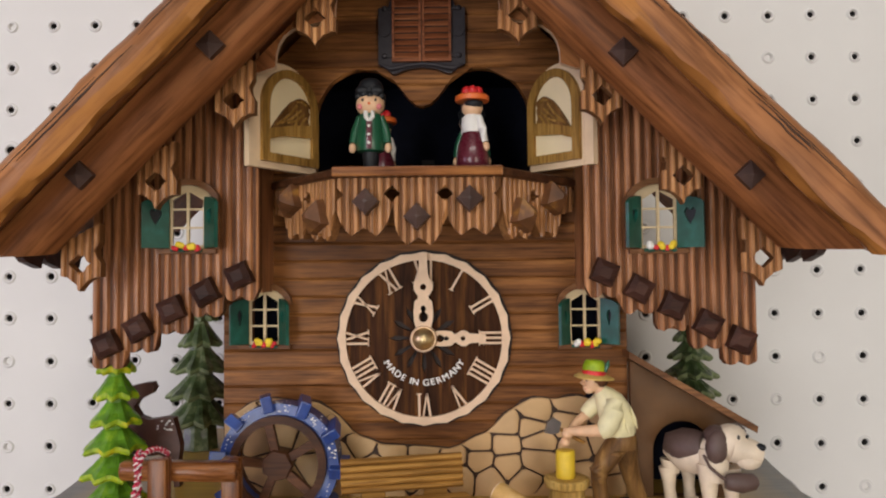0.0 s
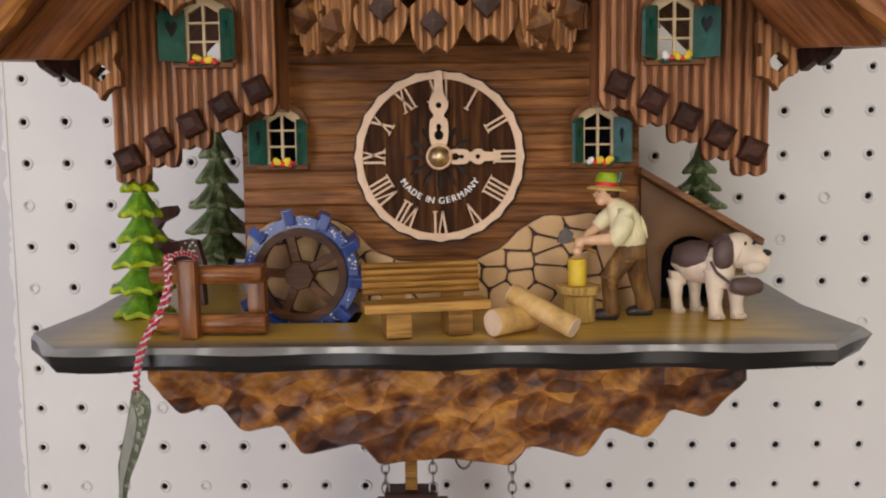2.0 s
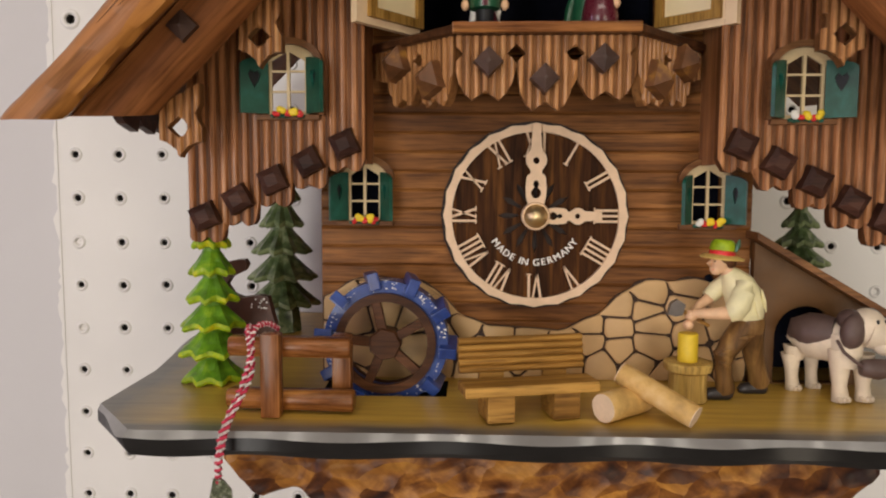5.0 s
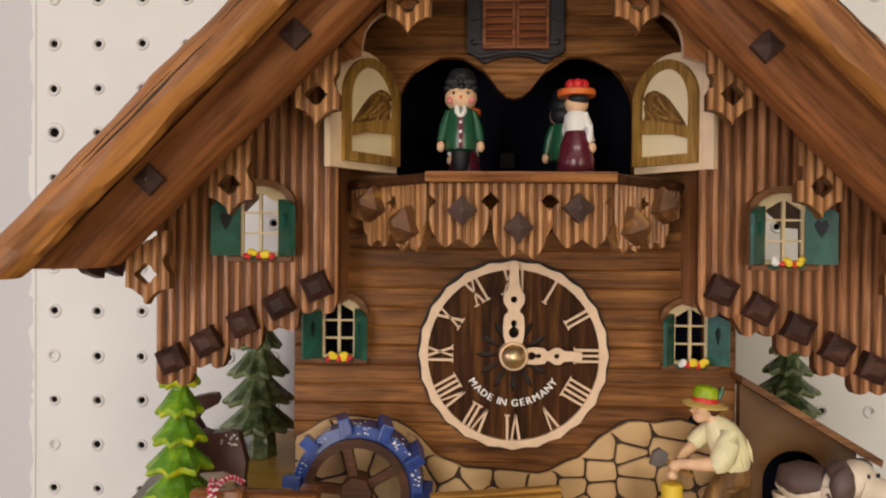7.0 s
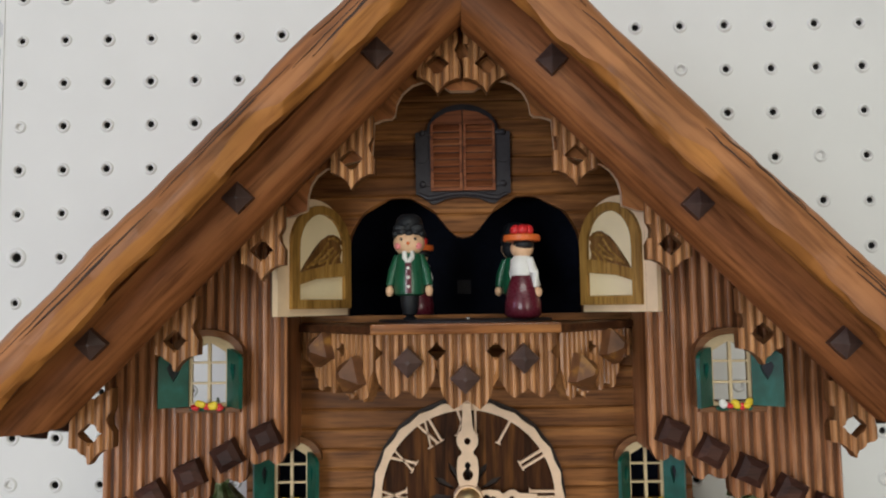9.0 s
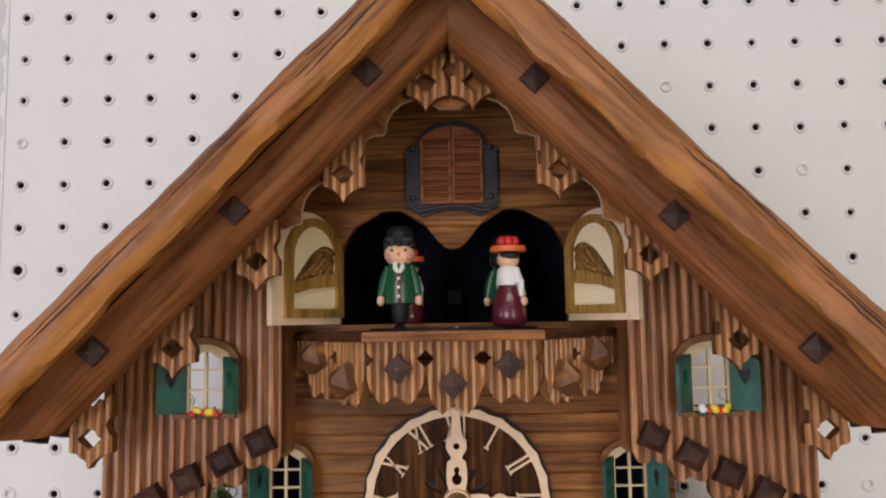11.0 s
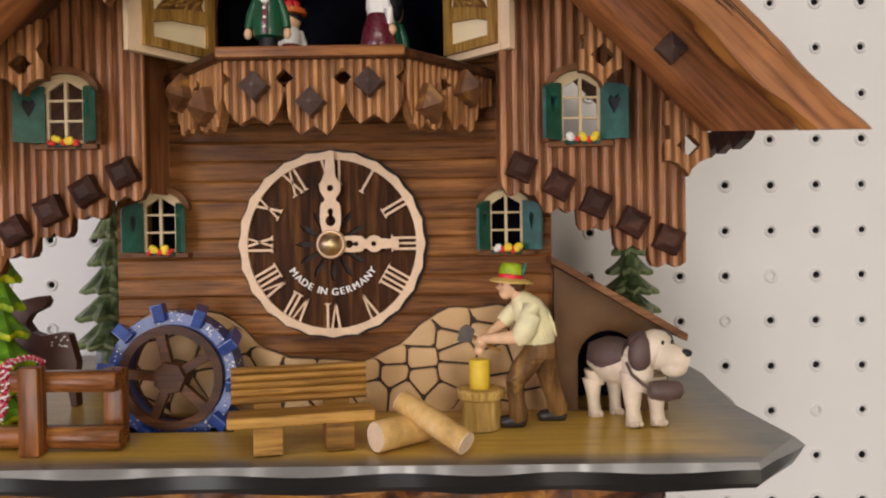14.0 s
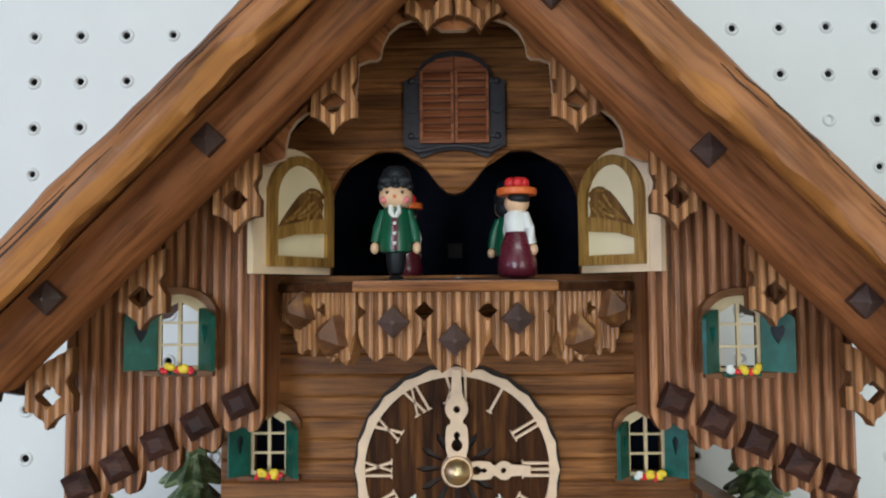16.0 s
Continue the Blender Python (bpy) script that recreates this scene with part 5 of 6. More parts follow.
# ---------- things on the base board ----------
def fir_tree(x, y, tall, tiers, radius, mat, tip, label, trunk, seed):
    t = thing("fir_tree", x, y, ground(y), label, "toy tree", "toy trees")
    rnd = random.Random(seed)
    pitch = (tall - trunk) / (tiers + (0.9 if trunk else 0.4))
    z = 0.0
    if trunk:
        bm = bmesh.new()
        lathe(bm, [(radius * 0.52, 0), (radius * 0.49, trunk * 0.5), (radius * 0.45, trunk), (radius * 0.25, trunk + pitch * 0.5)], (0, 0, 0), 24, 0, None, 8, 0.07)
        part("trunk", bm, mat, t, "", True)
        z = trunk
    count = tiers
    for k in range(count):
        f = k / max(1, tiers - 1)
        r = radius * (1.0 - 0.52 * f ** 1.25) * (0.86 if (k == 0 and not trunk) else 1.0) * rnd.uniform(0.95, 1.05)
        h = (tall - z) if k == count - 1 else pitch * 1.35
        n, lobes = 40, 10 if trunk else 8
        rings = []
        turn = rnd.uniform(0, 1)
        for rr, zz, dep, mi in ((r * 0.40, -0.2, 0.0, 0), (r * 0.93, 0.0, 0.10, 0), (r, 0.9, 0.13, 0), (r * 0.95, 2.4, 0.13, 0), (r * 0.66, pitch * 0.48, 0.10, 0), (r * 0.40, pitch * 0.85, 0.03, 0), (r * 0.30 if k < count - 1 else 0.5, h, 0.0, 0)):
            ring = []
            for q in range(n):
                a = 2 * math.pi * q / n + turn
                saw = 1 - 2 * abs(((lobes * (a - turn) / (2 * math.pi)) % 1.0) * 2 - 1)
                wob = 1 - dep * saw + 0.07 * noise.noise(Vector((math.cos(a) * 2, math.sin(a) * 2, k + zz * 0.3 + seed)))
                ring.append((rr * wob * math.cos(a), rr * wob * math.sin(a), z + zz + (0.9 * saw if 0 <= zz < 2.5 else 0)))
            rings.append(ring)
        bm = bmesh.new()
        loft(bm, rings)
        bm.faces.ensure_lookup_table()
        for i in range(len(bm.faces)):
            row = i // n
            if row in (0, 1, 2):
                bm.faces[i].material_index = 1
        part("tier", bm, [mat, tip], t)
        z += pitch
    return t


fir_tree(-129, -134, 69, 6, 14.0, M_TREE_A, M_TIP, "bright green carved toy fir with yellow-green tips", 0, 3)
fir_tree(-121.0, -54, 92, 5, 17.0, M_TREE_B, M_TIP_B, "dark olive-green carved toy fir", 13.5, 5)
fir_tree(131, -66, 73, 6, 16.5, M_TREE_B, M_TIP_B, "dark green carved toy fir behind the lean-to", 11, 8)


def deer():
    y = -114
    t = thing("deer_figure", -125.5, y, ground(y), "flat brown wooden deer with white rump spots", "toy deer")
    o = [(14.5, 0), (16.8, 0), (16.2, 10), (17.2, 18), (14.0, 30.0), (10, 30.5), (3, 29.4), (-1, 31.0), (-3.6, 35.0), (-1.5, 38.2), (4.2, 41.0), (5.6, 43.6), (4.4, 45.8), (1.0, 45.6), (-4.6, 44.4), (-9.6, 42.0), (-12.2, 37.5), (-11.4, 30), (-10.8, 22), (-7, 14), (-7.6, 0), (-5.4, 0), (-3.4, 13), (8, 14), (12.5, 12)]
    bm = bmesh.new()
    plate(bm, o, [], -2.6, 2.6)
    bmesh.ops.recalc_face_normals(bm, faces=bm.faces)
    body = part("body", bm, M_DEER, t, "", False)
    rnd = random.Random(5)
    for k in range(13):
        bm = bmesh.new()
        ball(bm, (7.0 + rnd.uniform(0, 7.0), -2.65, 24.5 + rnd.uniform(0, 4.8)), (0.42, 0.2, 0.42), 0, None, 6)
        part("spot", bm, M_WHITE, body)


def water_wheel():
    y = -143
    t = thing("water_wheel", -57.6, y, -48.2, "brown and blue toy mill wheel with paddles", "mill wheel")
    rot = Matrix.Rotation(radians(90), 4, "X")

    def ring(name, r0, r1, y0, y1, mat, label):
        bm = bmesh.new()
        n = 36
        a = [[(r * math.cos(2 * math.pi * k / n), yy, r * math.sin(2 * math.pi * k / n)) for k in range(n)] for r, yy in ((r0, y0), (r1, y0), (r1, y1), (r0, y1), (r0, y0))]
        loft(bm, a, 0, False)
        bmesh.ops.remove_doubles(bm, verts=bm.verts, dist=0.001)
        return part(name, bm, mat, t, label, True)
    ring("front_rim", 16.2, 19.4, -6.5, -4.5, M_WHEEL, "dark brown front rim")
    ring("drum", 18.6, 24.0, -4.4, 6.0, M_BLUE, "blue painted drum")
    ring("back_rim", 17.6, 20.4, 6.0, 7.0, M_WHEEL, "dark brown back rim")
    for k in range(5):
        bm = bmesh.new()
        a = 2 * math.pi * k / 5 - 0.22
        box(bm, -1.75, 1.75, -6.3, -3.2, 3.0, 16.2, 0, 0.3, Matrix.Rotation(a, 4, "Y"))
        part("spoke", bm, M_WHEEL, t)
    bm = bmesh.new()
    lathe(bm, [(5.8, -3.0), (6.4, 6.8), (5.9, 8.0), (1.2, 8.1)], (0, 0, 0), 7, 0, rot)
    part("hub", bm, M_WHEEL, t, "dark brown faceted hub")
    rnd = random.Random(3)
    for k in range(10):
        bm = bmesh.new()
        a = 2 * math.pi * k / 10 - 0.24
        box(bm, -2.2, 2.2, -7.4, 5.5, 20.6, 27.4, 0, 0.6, Matrix.Rotation(a, 4, "Y") @ Matrix.Rotation(radians(14), 4, "Z"))
        pad = part("paddle", bm, M_BLUE, t, "blue paddle")
    bm = bmesh.new()
    for k in range(130):
        a = radians(86 + 36 * rnd.randrange(10)) + rnd.gauss(0, 0.12)
        q = rnd.uniform(0.12, 0.34)
        r, yy = (rnd.uniform(20.2, 23.8), -4.45) if k % 3 else (24.0, rnd.uniform(-4.2, 2.5))
        ball(bm, (r * math.cos(a), yy, r * math.sin(a)), (q * rnd.uniform(0.8, 2.4), q * 0.5, q), 0, None, 6)
    tagged(part("paint_flecks", bm, M_WHITE, t, "white foam flecks"), kind="stuff")


def mill_rail():
    """Two rails between posts, the near post standing on the board's edge."""
    t = thing("timber_rail", -86, -172, ground(-172), "varnished brown toy timber rail with rounded beams", "toy fence")

    def post(x, y, tall):
        bm = bmesh.new()
        box(bm, x - 3.4, x + 3.4, y - 3.0, y + 3.0, 0, tall, 0, 0.7)
        part("post", bm, M_RAILZ, t, "", True)
    post(-8.3, -3.0, 29.5)
    post(14.5, 9, 27.0)
    for z, x0, x1 in ((23.6, -25, 19.0), (4.6, -26, 20.0)):
        bm = bmesh.new()
        prof = [(4.3 * math.cos(2 * math.pi * k / 14), 4.3 * math.sin(2 * math.pi * k / 14)) for k in range(14)]
        prof = [(a, max(-3.4, min(b, 3.5))) for a, b in prof]
        rings = []
        for x in (x0, x0 + 0.8, x1 - 0.8, x1):
            f = 0.86 if x in (x0, x1) else 1.0
            rings.append([(x, 2.8 - 0.06 * x + a * f, z + b * f) for a, b in prof])
        loft(bm, rings)
        part("beam", bm, M_RAIL, t, "rounded varnished beam", True)


def bench():
    t = thing("bench", -6, -166, ground(-166), "small brown wooden bench with slatted back", "toy bench", "", 14.0)
    bm = bmesh.new()
    box(bm, -24.5, 23.5, -13.5, -1.0, 9.5, 13.2, 0, 0.7)
    part("seat", bm, M_BENCH, t, "thick plank seat")
    for x in (-11.5, 12.0):
        bm = bmesh.new()
        box(bm, x - 4.8, x + 4.8, -12.0, 2.0, 0, 9.5, 0, 0.5)
        part("leg", bm, M_BENCH, t, "block leg")
        bm = bmesh.new()
        box(bm, x - 4.5, x + 4.5, 1.0, 3.4, 6.0, 18, 0, 0.3)
        part("back_post", bm, M_BENCH, t)
    for k in range(5):
        bm = bmesh.new()
        z = 14.6 + k * 2.45
        y = 0.6 + k * 0.45
        prof = [(-1.2 * math.sin(math.pi * i / 6), -1.2 + 2.4 * i / 6) for i in range(7)]
        rings = [[(x, y + a, z + 1.2 + b) for a, b in prof] + [(x, y + 1.6, z + 2.4), (x, y + 1.6, z)] for x in (-23.5, 22.5)]
        loft(bm, rings)
        part("slat", bm, M_BENCH, t, "", True)


def split_log(p, q, r, label, seed):
    d = Vector(q) - Vector(p)
    t = thing("split_log", p[0], p[1], p[2], label, "log", "split logs")
    rnd = random.Random(seed)
    a = d.normalized()
    u = a.cross(Vector((0, 0, 1))).normalized()
    w = u.cross(a)
    n = 20
    rings = []
    for f in (0, 0.02, 0.3, 0.6, 0.98, 1.0):
        k = 0.95 if f in (0, 1.0) else 1.0
        rings.append([d * f + (u * math.cos(2 * math.pi * i / n) + w * math.sin(2 * math.pi * i / n)) * r * k * (1 + 0.05 * noise.noise(Vector((i * 0.6, f * 2, seed)))) for i in range(n)])
    bm = bmesh.new()
    loft(bm, rings, 0, False)
    body = part("bark", bm, M_LOGBARK, t, "", True)
    for ring in (rings[0], rings[-1]):
        bm = bmesh.new()
        bm.faces.new([bm.verts.new(v) for v in ring])
        r2 = bmesh.ops.extrude_face_region(bm, geom=list(bm.faces))
        s = -1 if ring is rings[0] else 1
        bmesh.ops.translate(bm, vec=a * (0.3 * s), verts=[g for g in r2["geom"] if isinstance(g, bmesh.types.BMVert)])
        part("cut_end", bm, M_LOGEND, body, "pale cut end")


def stump():
    t = thing("chopping_block", 56.3, -150, ground(-150), "yellowish wooden chopping stump", "tree stump")
    bm = bmesh.new()
    lathe(bm, [(7.3, 0), (7.1, 1), (6.9, 10.4), (8.7, 11.3), (9.0, 13.8), (8.5, 14.4)], (0, 0, 0), 24, 0, None, 7, 0.035)
    part("stump", bm, M_STUMP, t, "", True)
    t2 = thing("firewood_piece", 56.0, -150, ground(-150) + 14.4, "bright yellow piece of firewood on the stump", "firewood")
    bm = bmesh.new()
    lathe(bm, [(3.7, 0), (3.8, 0.6), (3.8, 10.2), (3.5, 10.6)], (0, 0, 0), 10)
    part("piece", bm, M_STICKY, t2, "", True)


def carved(bm, mats, name, place_at, label, category, amount=0.22):
    """Give a figurine the uneven faces that the knife left, and link it as one mesh."""
    for v in bm.verts:
        p = v.co * 0.45
        v.co += Vector((noise.noise(p), noise.noise(p + Vector((7, 0, 0))), noise.noise(p + Vector((0, 9, 0))))) * amount
    ob = link(name, bm, mats, None, "", True)
    ob.location = place_at
    return tagged(ob, label, category)


def woodcutter():
    """Carved woodcutter figurine, one plain mesh; x and z as on the clock, z from the board."""
    y0 = -148
    bm = bmesh.new()
    # shoes: soles, toes and ankles
    for x, y in ((67.4, -2.0), (83.0, 6.0)):
        tube(bm, [(x - 5.0, y, 1.2), (x - 3.6, y, 1.8), (x, y, 2.1), (x + 4.2, y, 1.9), (x + 5.4, y, 1.4)], [1.3, 2.3, 2.5, 2.3, 1.5], 12, 3)
    # bent front leg, straight back leg, with folds at knee and hem
    tube(bm, [(70.4, -2.0, 2.6), (70.0, -2.2, 4.2), (69.4, -2.4, 9.0), (68.9, -2.8, 13.0), (68.8, -3.2, 17.0), (70.8, -3.0, 20.4), (74.6, -1.8, 24.6), (78.0, -0.6, 28.6)], [3.2, 3.7, 3.1, 3.3, 3.9, 4.3, 4.7, 5.0], 11, 2)
    tube(bm, [(86.0, 5.8, 3.0), (85.6, 5.6, 4.8), (84.2, 5.0, 9.6), (82.6, 4.0, 14.6), (81.2, 2.8, 20.0), (79.8, 1.0, 27.4)], [3.2, 3.8, 3.4, 3.8, 4.4, 5.0], 11, 2)
    for p, q in (((65.6, -5.2, 17.4), (71.8, -6.4, 20.6)), ((66.2, -5.2, 14.8), (71.0, -5.6, 13.2)), ((72.0, -6.2, 24.0), (79.0, -5.4, 24.8))):
        tube(bm, [p, ((p[0] + q[0]) / 2, p[1] - 0.9, (p[2] + q[2]) / 2), q], [0.3, 1.0, 0.3], 8, 2)
    tube(bm, [(78.8, 0, 25.0), (78.8, 0, 28.0), (78.6, 0, 30.4)], [5.2, 5.8, 5.7], 14, 2)
    # shirt, leaning forward, tucked into the belt
    tube(bm, [(78.2, 0, 29.6), (78.2, 0, 31.4), (77.4, 0, 35.0), (75.8, 0, 39.6), (73.9, 0, 43.2), (71.8, 0, 46.0), (70.2, 0, 48.0)], [5.3, 5.9, 6.4, 6.6, 5.9, 4.2, 2.6], 16, 0)
    for p, q, r in (((84.2, -2.0, 33.0), (81.0, -5.4, 42.0), 0.9), ((80.6, -5.6, 31.0), (78.4, -6.8, 38.0), 0.8), ((73.4, -4.6, 31.6), (72.8, -6.2, 36.0), 0.7)):
        tube(bm, [p, tuple((a + b) / 2 for a, b in zip(p, q)), q], [0.2, r, 0.2], 8, 0)
    # near sleeve with a rolled cuff, far sleeve
    tube(bm, [(75.0, -4.4, 44.2), (74.2, -6.0, 40.6), (72.6, -6.8, 36.4), (70.6, -6.6, 33.6), (69.2, -6.2, 33.0)], [3.4, 4.1, 4.3, 3.8, 3.2], 13, 0)
    tube(bm, [(71.6, 4.2, 44.0), (67.6, 5.0, 40.0), (65.0, 4.6, 37.4)], [3.2, 3.3, 2.9], 12, 0)
    # forearms, fists, neck
    tube(bm, [(70.0, -6.2, 33.4), (65.0, -5.6, 33.0), (60.4, -4.2, 32.6), (57.6, -2.6, 32.2)], [2.5, 2.3, 1.8, 1.7], 11, 1)
    tube(bm, [(65.4, 4.4, 37.2), (61.4, 2.6, 34.6), (58.8, 0.4, 32.4)], [2.1, 1.8, 1.6], 10, 1)
    ball(bm, (56.8, -2.0, 31.4), (2.3, 2.6, 2.2), 1)
    ball(bm, (56.0, -1.6, 28.0), (2.0, 2.2, 1.9), 1)
    tube(bm, [(71.0, 0, 46.4), (69.8, 0, 49.0), (69.0, 0, 50.4)], [2.7, 2.4, 2.3], 12, 1)
    # head in profile: skull, jaw, nose, brow, hair at the nape
    ball(bm, (67.6, 0, 51.0), (3.6, 3.1, 3.9), 1, None, 16)
    ball(bm, (66.0, 0, 48.6), (2.4, 2.2, 2.1), 1, None, 14)
    tube(bm, [(64.4, 0, 52.0), (63.2, 0, 50.6), (64.0, 0, 49.9)], [0.7, 0.95, 0.6], 8, 1)
    ball(bm, (64.9, -1.7, 51.9), (0.35, 0.4, 0.4), 4, None, 8)
    ball(bm, (64.5, -0.6, 48.6), (0.5, 1.2, 0.35), 6, None, 8)
    ball(bm, (70.2, 0, 51.6), (3.1, 3.4, 3.0), 4, None, 14)
    ball(bm, (69.2, -2.0, 52.4), (2.4, 1.6, 1.8), 4, None, 12)
    # straw hat: drooping brim, red band, dented green crown, feather
    tilt = Matrix.Translation((67.9, 0, 53.8)) @ Matrix.Rotation(radians(5), 4, "Y")
    lathe(bm, [(3.2, -0.5), (6.4, -0.9), (7.8, -1.2), (8.0, -0.8), (6.6, -0.1), (4.4, 0.5)], (0, 0, 0), 26, 5, tilt, 3, 0.03)
    lathe(bm, [(4.6, 0.2), (4.7, 1.4), (4.4, 2.0)], (0, 0, 0), 22, 6, tilt)
    lathe(bm, [(4.5, 1.9), (4.2, 4.0), (3.9, 5.2), (3.0, 5.9), (1.4, 5.4), (0.4, 5.0)], (0, 0, 0), 22, 7, tilt, 2, 0.05)
    tube(bm, [(72.0, -2.6, 55.2), (72.8, -2.8, 58.0), (73.4, -2.6, 60.0)], [0.5, 1.0, 0.3], 8, 8)
    # axe across the fists: handle, cheek and edge
    tube(bm, [(63.6, -1.4, 27.6), (58.0, -1.6, 30.6), (51.6, -1.8, 34.4)], [0.75, 0.8, 0.8], 8, 9)
    head = [(48.0, 31.8), (49.2, 36.2), (51.4, 37.6), (54.4, 35.6), (54.0, 33.8), (53.4, 31.8), (50.8, 31.2)]
    plate(bm, head, [], -3.2, -0.4, 10)
    bm.transform(Matrix.Translation((-78, 0, 0)))
    carved(bm, [M_SHIRT, M_SKIN, M_TROUSER, M_SHOE, M_WHEEL, M_STRAW, M_RED, M_TIP, M_COATG, M_BENCH, M_FLAG], "woodcutter_figurine", place(78, y0, ground(y0)),
           "painted wooden woodcutter figurine in cream shirt and straw hat", "figurine")


def dog():
    """Carved white dog with brown patches coming out of the arch, one plain mesh."""
    y0 = -146
    bm = bmesh.new()
    # legs: two behind, two in front, with toes
    for x, y, top, r in ((100.2, 9.0, 15, 2.5), (109.0, 12.0, 15, 2.3), (111.6, -5.6, 20, 2.9), (120.6, -4.4, 18, 2.8)):
        tube(bm, [(x + 0.3, y, 0.3), (x + 0.1, y, 2.6), (x - 0.3, y, 6.0), (x - 0.4, y, 10.0), (x - 0.8, y, top)], [r * 1.08, r * 1.02, r * 0.92, r * 1.1, r * 1.5], 13, 0)
        for q in (-1, 0, 1):
            ball(bm, (x + 0.5 + q * 1.6, y - r * 0.75 + 0.4 * abs(q), 1.3), (1.2, 1.9, 1.35), 0, None, 10)
    # trunk of the body, rump, chest
    tube(bm, [(100.0, 9.6, 18.8), (101.6, 9.0, 20.6), (105.0, 6.8, 21.2), (110.0, 2.0, 21.4), (114.6, -2.6, 22.6)], [3.4, 6.4, 7.6, 7.9, 7.0], 18, 0)
    tube(bm, [(101.2, 9.2, 17.8), (100.8, 9.0, 12.6)], [4.6, 3.2], 14, 0)
    tube(bm, [(113.4, -4.4, 25.0), (113.2, -5.4, 18.0), (112.4, -5.6, 13.0)], [6.2, 5.6, 4.2], 14, 0)
    # brown saddle over back and flank
    tube(bm, [(99.8, 8.6, 21.0), (101.4, 7.6, 23.0), (104.8, 5.2, 24.0), (108.4, 1.4, 24.6), (111.6, -2.0, 25.4)], [3.0, 6.3, 7.4, 7.0, 5.4], 18, 1)
    # head: skull, cheeks, square muzzle with hanging lips
    ball(bm, (119.4, -6.6, 28.2), (7.0, 6.6, 7.0), 0, None, 18)
    tube(bm, [(119.6, -8.2, 26.8), (124.0, -9.4, 25.4), (127.6, -10.2, 24.4), (129.8, -10.6, 23.8)], [6.0, 5.4, 4.7, 3.4], 16, 0)
    ball(bm, (124.6, -11.6, 21.8), (4.8, 3.2, 3.0), 0, None, 14)
    ball(bm, (128.6, -12.4, 27.4), (2.3, 1.7, 1.5), 2, None, 12)
    ball(bm, (120.4, -12.2, 31.0), (0.7, 0.6, 0.95), 2, None, 8)
    ball(bm, (124.2, -11.4, 31.2), (0.7, 0.7, 0.95), 2, None, 8)
    # ears and brown cap
    ball(bm, (113.2, -9.6, 27.0), (4.4, 3.6, 6.6), 1, Matrix.Rotation(radians(8), 4, "Y"), 16)
    ball(bm, (114.6, -5.4, 30.6), (5.0, 5.8, 3.9), 1, None, 16)
    ball(bm, (122.8, -2.2, 30.6), (4.4, 3.0, 4.0), 1, None, 14)
    # keg under the chin with hoops, and its strap
    tube(bm, [(115.4, -12.0, 14.4), (116.4, -12.1, 14.3), (121.4, -12.0, 14.0), (126.0, -11.7, 14.4), (127.0, -11.6, 14.5)], [2.4, 3.2, 3.8, 3.2, 2.4], 14, 1)
    tube(bm, [(108.6, -8.0, 23.6), (110.0, -10.6, 19.6), (113.6, -12.6, 16.4), (116.4, -13.4, 14.8)], [0.6, 0.6, 0.6, 0.6], 8, 1)
    bm.transform(Matrix.Translation((-112, 0, 0)))
    carved(bm, [M_DOGW, M_DOGB, M_HATB], "dog_figurine", place(112, y0, ground(y0)), "carved white wooden dog with brown patches and keg", "figurine", 0.3)


